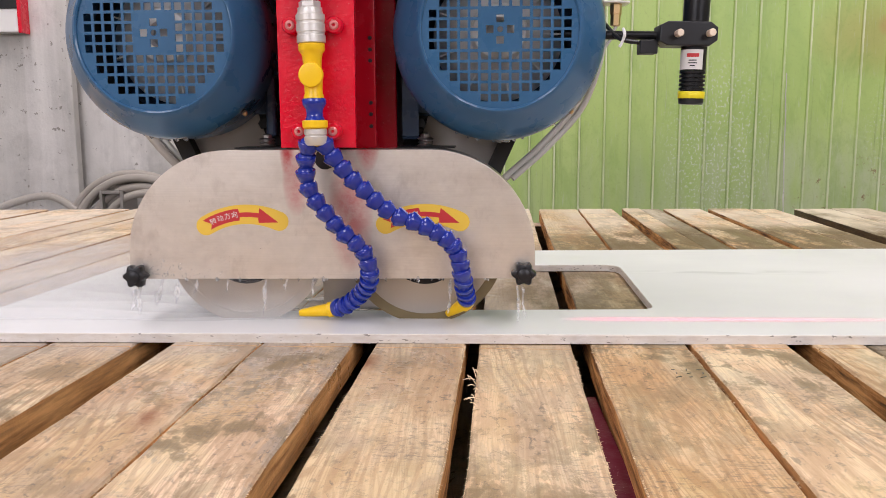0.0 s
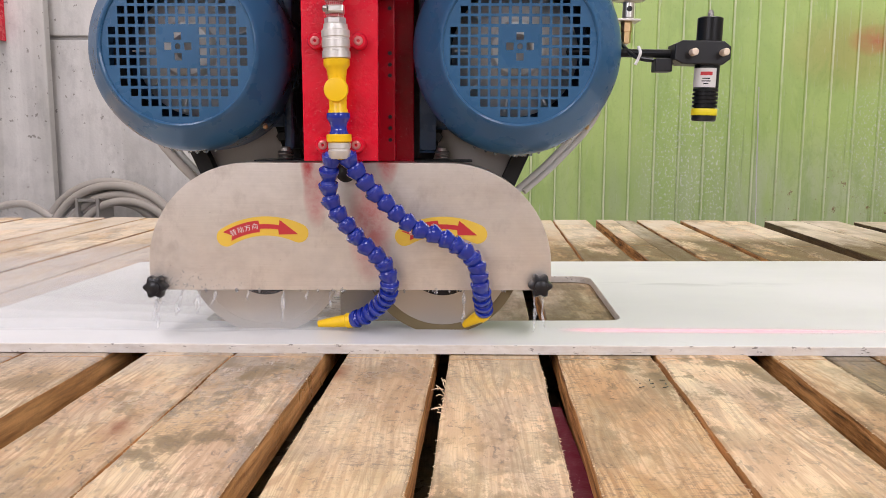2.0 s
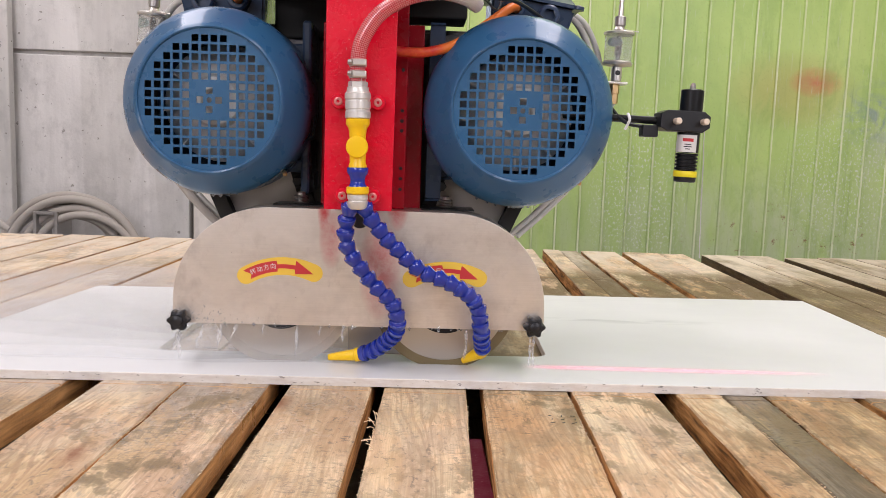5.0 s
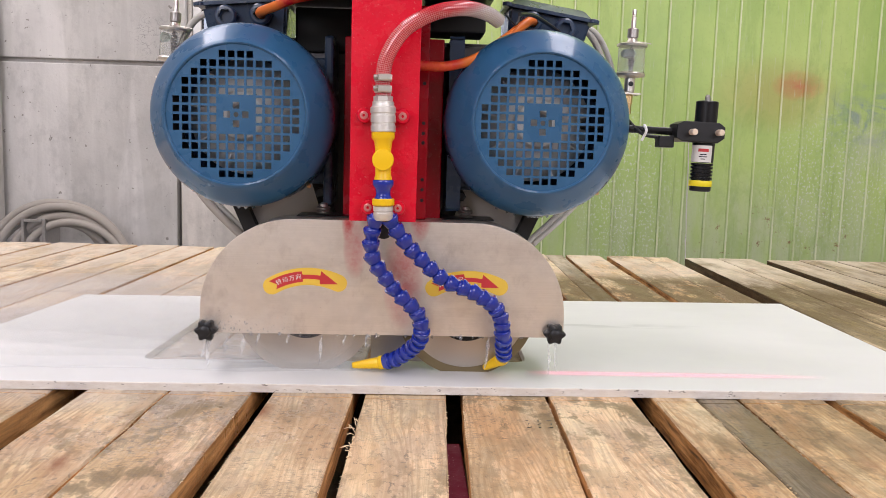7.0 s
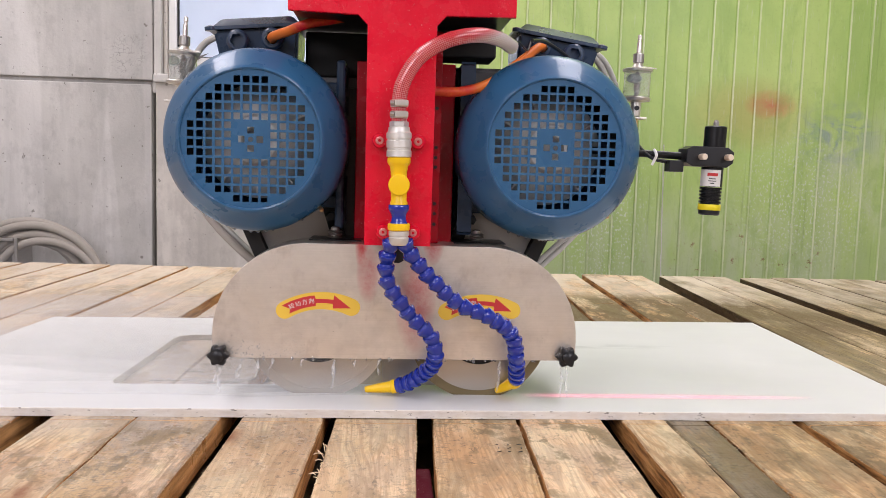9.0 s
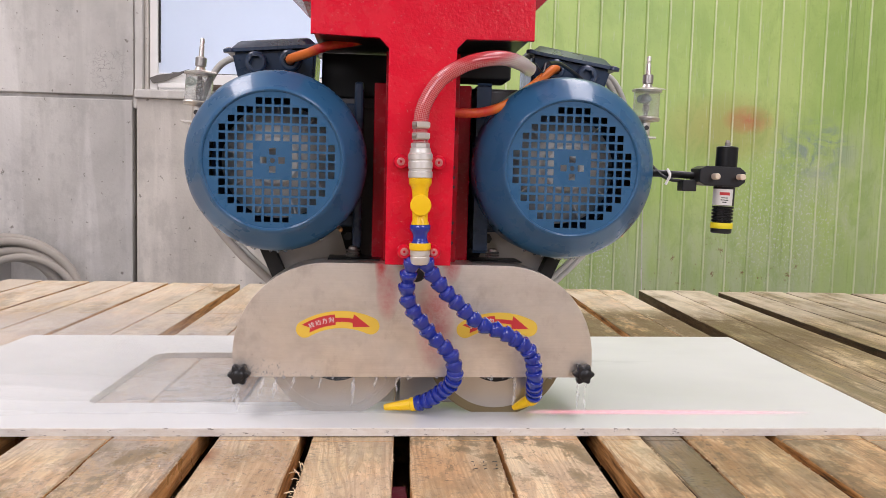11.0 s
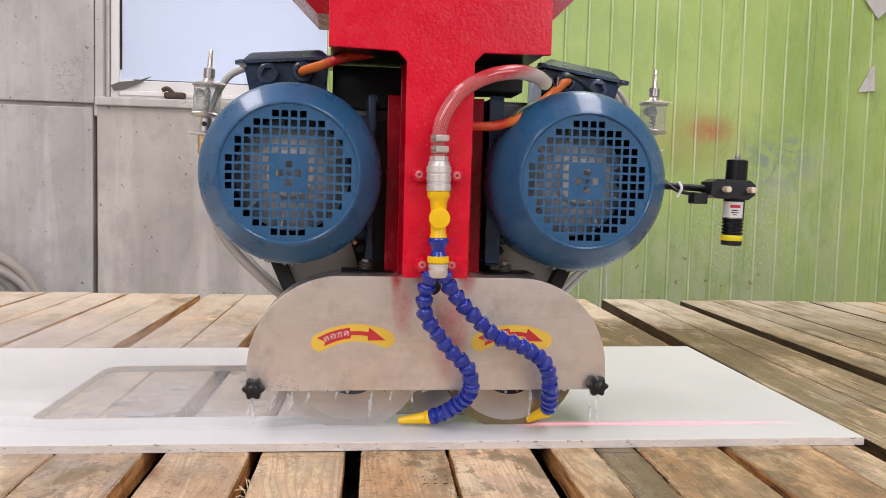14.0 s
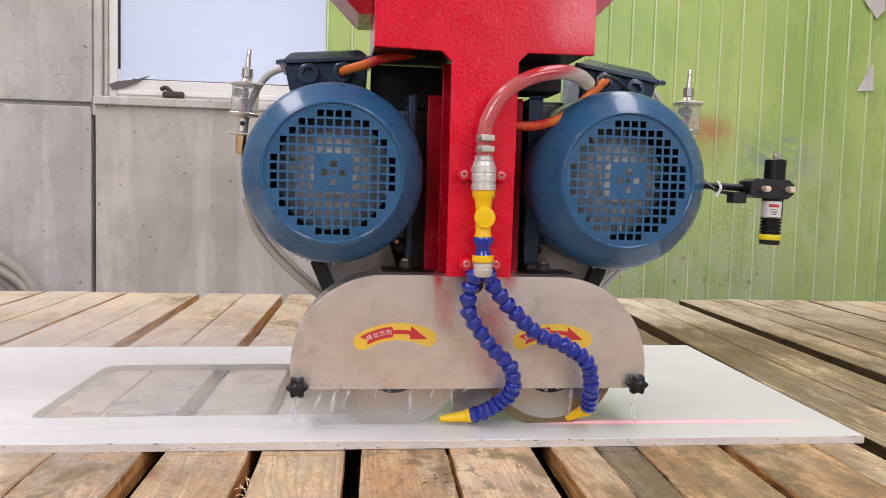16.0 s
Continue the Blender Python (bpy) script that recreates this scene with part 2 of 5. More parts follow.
    col = k.mix(1.0, col, k.ramp(info.outputs["Random"], (0.0, (0.86, 0.83, 0.79)), (0.5, (1.0, 0.97, 0.94)), (1.0, (1.08, 1.07, 1.05))), "MULTIPLY")
    # a greyer, pinkish tint over the left planks, in patches
    table_at = k.coords()
    grey_tint = k.blob(table_at, -0.85, 0.55, 0, 0.85, 0.75, 1, 0.35)
    grey_tint = k.math('MULTIPLY', grey_tint, k.ramp(k.noise(k.coords((1, 0.4, 1), randomised=True), 9, 5, 0.65), (0.30, 0.25), (0.62, 0.75)))
    col = k.mix(grey_tint, col, (0.50, 0.43, 0.385))
    # trodden dirt and slurry, dark and wet, on the far side of the slab
    dirt = k.math('MULTIPLY', k.blob(table_at, 0.50, 0.95, 0, 0.80, 0.50, 1, 0.6), k.ramp(k.noise(k.coords((1, 0.35, 1), randomised=True), 16, 7, 0.72), (0.40, 0.18), (0.49, 0.92)))
    inside = k.math("MULTIPLY", k.blob(table_at, -0.14, 0.33, 0, 0.22, 0.30, 1, 0.6), k.ramp(k.noise(k.coords((1, 0.4, 1), randomised=True), 12, 7, 0.72), (0.42, 0.35), (0.54, 0.85)))
    trodden = k.math("MULTIPLY", k.blob(table_at, 0.52, -0.30, 0, 0.42, 0.45, 1, 0.8), k.ramp(k.noise(k.coords((1, 0.35, 1), randomised=True), 10, 7, 0.7), (0.42, 0.12), (0.56, 0.60)))
    dirt = k.math("MAXIMUM", dirt, k.math("MAXIMUM", inside, trodden))
    col = k.mix(dirt, col, (0.155, 0.105, 0.05))
    # sawn edges are brown-orange, dirty in places
    geo = k.t.nodes.new("ShaderNodeNewGeometry")
    nz = k.math("ABSOLUTE", k.xyz(geo.outputs["True Normal"])[2])
    edge = k.ramp(k.noise(k.coords((25, 3.0, 40), randomised=True), 2, 6, 0.7), (0.36, (0.06, 0.033, 0.016)), (0.47, (0.40, 0.19, 0.06)), (0.62, (0.80, 0.46, 0.18)))
    if not green and grey_amount > 0.4:
        edge = k.mix(0.45, edge, k.ramp(k.noise(k.coords((12, 2.0, 30), randomised=True), 2, 5, 0.65), (0.36, (0.30, 0.14, 0.05)), (0.52, (0.80, 0.46, 0.19))))
    # mossy planks: dark mossy sides, with the shade of the gaps put in
    if green:
        edge = k.mix(0.88, edge, (0.028, 0.022, 0.014))
    col = k.mix(k.ramp(nz, (0.25, 1.0), (0.6, 0.0)), col, edge)
    k.colour(col)
    here = k.coords()
    wet = k.math("MAXIMUM", k.blob(here, -0.62, -0.2, 0, 0.3, 0.22, 1, 0.6), k.blob(here, -0.75, 0.4, 0, 0.55, 0.6, 1, 0.6))
    wet = k.math("MULTIPLY", wet, k.ramp(k.noise(here, 11, 4, 0.6), (0.48, 0.0), (0.56, 1.0)))
    k.rough(k.mix(wet, k.ramp(big, (0.35, 0.8), (0.65, 0.5)), 0.15))
    k.bump(k.math("ADD", k.math("MULTIPLY", saw, 1.2), k.math("ADD", k.math("MULTIPLY", rings_, 0.3), fibre)), 0.6, 0.0016)
    return m


WOOD = [wood_material("pine_pale", (0.86, 0.67, 0.445), (0.52, 0.34, 0.20), (0.44, 0.37, 0.29), 0.42),
        wood_material("pine_grey", (0.82, 0.625, 0.44), (0.46, 0.31, 0.19), (0.36, 0.315, 0.265), 0.78),
        wood_material("pine_warm", (0.78, 0.555, 0.315), (0.48, 0.28, 0.13), (0.38, 0.29, 0.20), 0.34),
        wood_material("pine_mossy", (0.56, 0.44, 0.29), (0.22, 0.155, 0.085), (0.17, 0.14, 0.10), 0.5, 0.78),
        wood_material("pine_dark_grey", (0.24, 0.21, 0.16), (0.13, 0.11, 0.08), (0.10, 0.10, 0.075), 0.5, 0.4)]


def stone_white():
    m = mat("white_stone", (0.80, 0.80, 0.79), 0.22)
    k = Nodes(m)
    v = k.coords()
    n = k.noise(k.coords((1, 2.5, 1)), 1.7, 6, 0.6, 1.2)
    vein = k.ramp(k.math("ABSOLUTE", k.math("SUBTRACT", n, 0.5)), (0.0, 0.28), (0.006, 0.08), (0.02, 0.0))
    vein = k.math("MULTIPLY", vein, k.ramp(k.noise(v, 1.1, 2), (0.5, 0.0), (0.62, 1.0)))
    cloud = k.ramp(k.noise(v, 2.2, 4), (0.3, (0.705, 0.71, 0.705)), (0.7, (0.77, 0.77, 0.765)))
    streak = k.math("MULTIPLY", k.blob(k.coords((1, 1, 0)), 0.17, 0.46, 0, 0.26, 0.035, 1, 0.9), k.ramp(k.noise(k.coords((4, 16, 1)), 1.6, 4, 0.6, 0.6), (0.46, 0.0), (0.60, 0.40)))
    k.colour(k.mix(k.math("MAXIMUM", vein, streak), cloud, (0.42, 0.43, 0.42)))
    k.rough(k.ramp(k.noise(k.coords((1, 3, 1)), 3, 4), (0.35, 0.30), (0.7, 0.45)))
    k.b.inputs["Specular IOR Level"].default_value = 0.35
    return m


def stone_edge():
    m = mat("sawn_stone_edge", (0.72, 0.69, 0.64), 0.5)
    k = Nodes(m)
    a = k.noise(k.coords((14, 14, 40)), 2, 4, 0.65)
    col = k.ramp(a, (0.35, (0.76, 0.73, 0.69)), (0.62, (0.66, 0.61, 0.55)))
    chips = k.ramp(k.noise(k.coords((20, 20, 60)), 2.6, 3, 0.7), (0.63, 0.0), (0.68, 0.85))
    k.colour(k.mix(chips, col, (0.16, 0.14, 0.12)))
    k.bump(a, 0.3, 0.002)
    return m


def steel_brushed():
    m = mat("brushed_stainless_steel", (0.56, 0.52, 0.47), 0.36, 1.0)
    k = Nodes(m)
    v = k.coords()
    fine = k.noise(k.coords((3, 3, 160)), 3, 4, 0.6)
    dirt = k.noise(v, 9, 5, 0.65)
    col = k.mix(k.ramp(dirt, (0.4, 0.0), (0.75, 0.55)), k.ramp(fine, (0.3, (0.80, 0.735, 0.66)), (0.7, (0.86, 0.79, 0.72))), (0.46, 0.40, 0.34))
    col = k.mix(k.ramp(k.noise(v, 130, 2, 0.5), (0.735, 0.0), (0.765, 0.5)), col, (0.20, 0.14, 0.10))
    col = k.mix(k.ramp(k.noise(k.coords((1, 1, 2.5)), 4.5, 5, 0.7), (0.5, 0.0), (0.72, 0.45)), col, (0.50, 0.42, 0.35))
    grime = k.ramp(k.noise(k.coords((1.5, 1, 1)), 12, 6, 0.7), (0.55, 0.0), (0.72, 0.4))
    col = k.mix(grime, col, (0.40, 0.33, 0.28))
    # red overspray beside the column
    ov = k.math("MAXIMUM", k.blob(v, -0.062, 0.008, 0.285, 0.013, 1, 0.060, 1.0), k.blob(v, 0.064, 0.008, 0.285, 0.020, 1, 0.045, 1.0))
    ov = k.math("MAXIMUM", ov, k.math("MULTIPLY", k.blob(v, -0.050, 0.008, 0.225, 0.022, 1, 0.055, 1.0), 0.65))
    ov = k.math("MAXIMUM", ov, k.math("MULTIPLY", k.blob(v, 0.035, 0.008, 0.175, 0.038, 1, 0.095, 1.0), 0.70))
    ov = k.math("MULTIPLY", ov, k.ramp(k.noise(v, 55, 5, 0.7), (0.36, 0.55), (0.60, 1.0)))
    k.colour(k.mix(ov, col, (0.55, 0.02, 0.03)))
    k.link(k.math("SUBTRACT", 0.95, ov, clamp=True), k.b.inputs["Metallic"])
    k.rough(k.ramp(dirt, (0.3, 0.34), (0.7, 0.52)))
    k.bump(fine, 0.06, 0.0006)
    return m


def paint(name, base, rough=0.22, spots=0.0, ripple=0.25, coat=0.4, over=None, coat_rough=0.08):
    m = mat(name, base, rough, coat=coat)
    k = Nodes(m)
    k.b.inputs["Specular IOR Level"].default_value = 0.3
    v = k.coords()
    n = k.noise(v, 6, 4)
    col = k.ramp(n, (0.3, tuple(c * 0.86 for c in base)), (0.7, tuple(min(1, c * 1.1) for c in base)))
    if over:
        f = None
        for args in over[0]:
            bl = k.blob(v, *args)
            f = bl if f is None else k.math("MAXIMUM", f, bl)
        f = k.math("MULTIPLY", f, k.ramp(k.noise(v, 30, 4, 0.7), (0.35, 0.35), (0.6, 1.0)))
        col = k.mix(f, col, over[1])
    if spots:
        col = k.mix(k.ramp(k.noise(v, 260, 2, 0.6), (0.68, 0.0), (0.74, spots)), col, (0.75, 0.6, 0.55))
    k.colour(col)
    k.b.inputs["Coat Roughness"].default_value = coat_rough
    k.rough(k.ramp(k.noise(v, 24, 4), (0.35, rough * 0.8), (0.7, rough * 1.5)))
    k.bump(k.noise(v, 210, 2, 0.5), ripple, 0.0014)
    return m


def concrete(name, base):
    m = mat(name, base, 0.85)
    k = Nodes(m)
    v = k.coords()
    a = k.noise(v, 1.3, 6, 0.6, 0.4)
    streak = k.noise(k.coords((7, 1, 0.35)), 1.2, 5, 0.65)
    col = k.ramp(a, (0.30, tuple(c * 0.74 for c in base)), (0.70, tuple(c * 1.20 for c in base)))
    col = k.mix(k.ramp(streak, (0.5, 0.0), (0.75, 0.35)), col, tuple(min(1, c * 1.4) for c in base))
    col = k.mix(k.ramp(k.noise(k.coords((5, 1, 0.5)), 2.1, 4), (0.55, 0.0), (0.75, 0.3)), col, tuple(c * 0.6 for c in base))
    mid = k.noise(k.coords((1, 1, 0.6)), 9, 5, 0.7)
    col = k.mix(k.ramp(mid, (0.50, 0.0), (0.66, 0.45)), col, tuple(c * 0.66 for c in base))
    pits = k.ramp(k.noise(v, 26, 3, 0.6), (0.655, 0.0), (0.70, 0.65))
    col = k.mix(pits, col, (0.12, 0.10, 0.08))
    band = k.ramp(k.noise(k.coords((2.6, 0.2, 0.25)), 1.7, 2, 0.4), (0.47, (0.90, 0.90, 0.89)), (0.50, (1.0, 1.0, 1.0)), (0.58, (1.0, 1.0, 1.0)), (0.60, (1.08, 1.08, 1.08)))
    col = k.mix(1.0, col, band, "MULTIPLY")
    # a net of fine cracks by the joint's corner
    vo = k.t.nodes.new("ShaderNodeTexVoronoi")
    vo.feature = "DISTANCE_TO_EDGE"
    vo.inputs["Scale"].default_value = 34
    warp = k.t.nodes.new("ShaderNodeTexNoise")
    warp.inputs["Scale"].default_value, warp.inputs["Detail"].default_value = 16, 5
    k.link(v, warp.inputs["Vector"])
    bent = k.t.nodes.new("ShaderNodeVectorMath")
    bent.operation, bent.inputs[1].default_value = "MULTIPLY_ADD", (0.10, 0.10, 0.10)
    k.link(warp.outputs["Color"], bent.inputs[0])
    k.link(v, bent.inputs[2])
    k.link(bent.outputs[0], vo.inputs["Vector"])
    net = k.math("MULTIPLY", k.ramp(vo.outputs["Distance"], (0.0, 0.7), (0.07, 0.0)), k.blob(v, -1.78, 3.5, 0.99, 0.15, 1, 0.17, 1.0))
    net = k.math("MULTIPLY", net, k.ramp(k.noise(v, 14, 4, 0.6), (0.42, 0.1), (0.58, 1.0)))
    col = k.mix(net, col, (0.12, 0.115, 0.11))
    k.colour(col)
    k.bump(k.math("ADD", k.noise(v, 60, 4), k.math("MULTIPLY", a, 2.0)), 0.25, 0.006)
    return m


def green_sheet():
    m = mat("green_painted_sheet", (0.30, 0.44, 0.07), 0.38)
    k = Nodes(m)
    v = k.coords()
    a = k.noise(k.coords((0.8, 1, 0.5)), 1.4, 5, 0.6, 0.6)
    col = k.ramp(a, (0.25, (0.25, 0.40, 0.10)), (0.5, (0.39, 0.535, 0.155)), (0.75, (0.52, 0.645, 0.225)))
    low = k.blob(v, 1.6, 3.45, -0.6, 3.2, 3, 1.0, 0.8)
    col = k.mix(k.math("MULTIPLY", low, k.ramp(k.noise(k.coords((5, 1, 0.8)), 2, 5, 0.65), (0.35, 0.25), (0.65, 0.9))), col, (0.40, 0.48, 0.25))
    # splashed slurry, a burst of red spray and a smudge of blue
    dots = k.ramp(k.noise(k.coords((1, 1, 0.7)), 80, 3, 0.65), (0.555, 0.0), (0.60, 0.85))
    zone = k.math("MAXIMUM", k.blob(v, 2.25, 3.45, 0.25, 0.50, 3, 0.50, 0.9), k.blob(v, 1.0, 3.45, 0.15, 0.35, 3, 0.6, 0.9))
    col = k.mix(k.math("MULTIPLY", dots, zone), col, (0.62, 0.66, 0.55))
    burst = k.ramp(k.noise(k.coords((1, 1, 1.6)), 11, 4, 0.6), (0.30, 0.55), (0.60, 1.0))
    col = k.mix(k.math("MULTIPLY", k.math("MULTIPLY", k.blob(v, 1.995, 3.45, 0.835, 0.17, 3, 0.095, 1.0), burst), 0.72), col, (0.55, 0.07, 0.07))
    col = k.mix(k.math("MULTIPLY", k.blob(v, 1.85, 3.45, 0.78, 0.42, 3, 0.24, 1.0), 0.30), col, (0.42, 0.16, 0.05))
    sm = k.math("MULTIPLY", k.blob(v, 2.42, 3.45, 0.66, 0.30, 3, 0.24, 1.0), k.ramp(k.noise(k.coords((1, 1, 1.3)), 7, 4, 0.6, 1.5), (0.44, 0.0), (0.62, 0.8)))
    col = k.mix(sm, col, (0.20, 0.27, 0.30))
    haze = k.math("MULTIPLY", k.math("MAXIMUM", k.blob(v, 2.6, 3.45, 0.45, 0.65, 3, 0.5, 1.0), k.blob(v, 1.7, 3.45, -0.15, 1.3, 3, 0.5, 1.0)), k.ramp(k.noise(k.coords((1, 1, 0.5)), 4, 5, 0.65, 0.6), (0.40, 0.0), (0.64, 0.55)))
    col = k.mix(haze, col, (0.52, 0.55, 0.42))
    # run-down dirt in thin uneven drips, and rubbed darker fields
    drip = k.ramp(k.noise(k.coords((26, 1, 0.55)), 1.6, 6, 0.72), (0.56, 0.0), (0.66, 0.5))
    col = k.mix(k.math("MULTIPLY", drip, k.ramp(k.noise(k.coords((1, 1, 0.6)), 2.2, 4, 0.6), (0.42, 0.1), (0.60, 1.0))), col, (0.17, 0.25, 0.07))
    rub = k.ramp(k.noise(k.coords((1.6, 1, 0.8)), 3.4, 7, 0.72, 0.5), (0.50, 0.0), (0.62, 0.42))
    col = k.mix(rub, col, (0.26, 0.40, 0.10))
    rust = k.ramp(k.noise(k.coords((1.2, 1, 1)), 13, 5, 0.75), (0.60, 0.0), (0.66, 0.75))
    col = k.mix(k.math("MULTIPLY", rust, k.blob(v, 1.9, 3.45, -0.15, 0.75, 3, 0.3, 0.6)), col, (0.20, 0.07, 0.03))
    scr = k.ramp(k.noise(k.coords((40, 1, 3)), 2.0, 4, 0.75), (0.60, 0.0), (0.68, 0.45))
    grit = k.ramp(k.noise(v, 60, 5, 0.8), (0.56, 0.0), (0.66, 0.35))
    col = k.mix(grit, col, (0.20, 0.27, 0.08))
    # bright lines on the ribs: their highlight is mixed into the paint colour
    crest_highlight = k.math("MULTIPLY", k.ramp(k.math("SUBTRACT", 3.4420, k.xyz(v)[1]), (0.0, 0.0), (0.004, 1.0)), k.ramp(k.noise(k.coords((30, 1, 1.5)), 1.5, 4, 0.65), (0.32, 0.1), (0.62, 0.85)))
    k.colour(k.mix(crest_highlight, k.mix(scr, col, (0.5, 0.55, 0.4)), (0.74, 0.78, 0.55)))
    k.rough(k.ramp(a, (0.3, 0.3), (0.7, 0.5)))
    k.bump(k.noise(v, 5, 3), 0.15, 0.01)
    return m


STONE, STONE_EDGE, STEEL = stone_white(), stone_edge(), steel_brushed()
RED = paint("red_gloss_paint", (0.76, 0.003, 0.026), 0.24, 0.3, 0.55, 0.45)
# the same red, with the shade on recessed plates and wings put in
RED_SHADED = paint("red_paint_shade_darkened", (0.40, 0.002, 0.012), 0.22, 0.2, 0.3, 0.15)
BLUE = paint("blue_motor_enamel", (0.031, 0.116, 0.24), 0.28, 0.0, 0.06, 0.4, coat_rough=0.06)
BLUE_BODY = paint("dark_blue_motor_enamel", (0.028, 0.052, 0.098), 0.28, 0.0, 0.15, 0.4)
CONCRETE = concrete("grey_concrete", (0.60, 0.58, 0.555))
CONCRETE_WARM = concrete("pale_concrete", (0.61, 0.57, 0.52))
FLOOR_GREY = concrete("wet_workshop_floor", (0.16, 0.15, 0.14))
PLASTER = concrete("white_plaster", (0.62, 0.60, 0.57))
GREEN = green_sheet()
DARK_STEEL = mat("dark_oily_steel", (0.15, 0.145, 0.15), 0.45, 0.3)
BLACK = mat("black_plastic", (0.012, 0.012, 0.014), 0.35)
BLACK_METAL = mat("black_anodised_metal", (0.012, 0.012, 0.013), 0.3, 0.4)
RUBBER = mat("dark_rubber", (0.018, 0.017, 0.016), 0.7)
CHROME = mat("nickel_plated_brass", (0.72, 0.69, 0.64), 0.3, 0.85)
ALUMINIUM = mat("cast_aluminium", (0.74, 0.71, 0.67), 0.42, 0.6)
CASE = mat("grey_sheet_steel", (0.52, 0.49, 0.46), 0.42, 0.4)
DULL_STEEL = mat("dull_steel", (0.40, 0.38, 0.36), 0.38, 0.9)
SCREW = mat("overpainted_screw", (0.72, 0.26, 0.25), 0.3, 0.4)
BRASS = mat("brass", (0.72, 0.50, 0.26), 0.3, 1.0)
PALE_BRASS = mat("pale_worn_brass", (0.80, 0.66, 0.52), 0.4, 0.5)
LABEL_GREY = mat("grey_green_label", (0.34, 0.40, 0.36), 0.4, 0.3)
YELLOW = mat("yellow_plastic", (0.95, 0.59, 0.008), 0.3)
YELLOW_PAINT = mat("yellow_band_paint", (0.85, 0.72, 0.02), 0.4)
BLUE_PLASTIC = mat("blue_plastic", (0.011, 0.032, 0.33), 0.14, coat=0.6)
ORANGE = paint("orange_cable_sheath", (0.80, 0.19, 0.03), 0.4, 0.0, 0.1, 0.1, over=([(-0.155, 0.08, 0.668, 0.05, 1, 0.05, 0.6), (0.065, 0.01, 0.556, 0.075, 1, 0.05, 0.6)], (0.60, 0.006, 0.02)))
WHITE_PLASTIC = mat("white_plastic", (0.78, 0.77, 0.75), 0.45)
GREY_HOSE = mat("dusty_grey_hose", (0.38, 0.345, 0.305), 0.7)
PALE_CABLE = mat("pale_grey_cable", (0.55, 0.54, 0.50), 0.5)
GLASS = mat("clear_glass", (0.95, 0.96, 0.95), 0.05, trans=0.88, ior=1.3)
WINDOW_GLASS = mat("frosted_glass", (0.90, 0.93, 0.97), 0.6, trans=1.0)
STICKER = mat("yellow_sticker", (0.84, 0.56, 0.07), 0.4)
STICKER_RED = mat("red_sticker_print", (0.60, 0.04, 0.045), 0.4)
FAN = mat("grey_fan_plastic", (0.66, 0.65, 0.64), 0.5)
FAN_HUB = mat("pale_fan_hub", (0.80, 0.79, 0.77), 0.45)
BLADE = mat("wet_blade_steel", (0.50, 0.47, 0.43), 0.28, 0.9)
SEGMENT = mat("diamond_segment", (0.22, 0.17, 0.09), 0.5, 0.5)
# left blade's rim: the veil of mist and spin is put into its colour
SEGMENT_MISTED = mat("mist_paled_segment", (0.47, 0.44, 0.40), 0.3, 0.9)
WATER = mat("running_water", (0.95, 0.96, 0.97), 0.2, alpha=0.40, ior=1.33)
wk = Nodes(WATER)
wk.link(wk.ramp(wk.noise(wk.coords((1, 1, 0.5)), 220, 3, 0.6), (0.36, 0.03), (0.64, 0.36)), wk.b.inputs["Alpha"])
DROP = mat("water_drop", (0.93, 0.95, 0.96), 0.05, trans=0.8, ior=1.33)


def hose_clear():
    m = mat("braided_clear_hose", (0.80, 0.62, 0.60), 0.16)
    k = Nodes(m)
    c = k.t.nodes.new("ShaderNodeTexCoord")
    mp = k.t.nodes.new("ShaderNodeMapping")
    k.link(c.outputs["UV"], mp.inputs["Vector"])
    mp.inputs["Rotation"].default_value = (0, 0, radians(45))
    n = k.t.nodes.new("ShaderNodeTexChecker")
    n.inputs["Scale"].default_value = 1.1
    k.link(mp.outputs[0], n.inputs["Vector"])
    clean = k.mix(n.outputs["Fac"], (0.60, 0.50, 0.49), (0.80, 0.73, 0.72))
    # red overspray, with the column's red showing through put into the colour
    painted = k.mix(n.outputs["Fac"], (0.66, 0.035, 0.05), (0.84, 0.34, 0.34))
    at = k.coords()
    over = k.math("ADD", k.xyz(at)[0], k.math("MULTIPLY", k.math("SUBTRACT", k.noise(at, 38, 4, 0.65), 0.5), 0.09))
    top = k.math("MULTIPLY", k.blob(at, 0.07, -0.09, 0.645, 0.10, 0.2, 0.030, 0.5), 0.8)
    col = k.mix(k.ramp(over, (0.085, 0.0), (0.125, 1.0)), painted, clean)
    k.colour(k.mix(top, col, (0.70, 0.012, 0.03)))
    k.b.inputs["Transmission Weight"].default_value = 0.35
    k.b.inputs["IOR"].default_value = 1.25
    k.b.inputs["Coat Weight"].default_value = 1.0
    return m


HOSE_CLEAR = hose_clear()
CRIMSON = paint("old_crimson_paint", (0.13, 0.012, 0.028), 0.6, 0.5, 0.5, 0.0)

# ---- the hall ----
WALL_Y = 3.5


def structure(name, bm, material, label, smooth=0.0):
    return tagged(mesh_ob(name, bm, material, smooth=smooth), label, "", "", "structure")


structure("floor", box(-5.2, 5.2, -6.0, 3.7, FLOOR - 0.1, FLOOR), FLOOR_GREY, "dark wet concrete workshop floor")
# concrete wall with the window opening, in cast panels with open joints between them
WX0, WX1, WZ0, WZ1 = -1.60, -0.36, 0.90, 2.3
JX, JZ = -1.635, 0.845


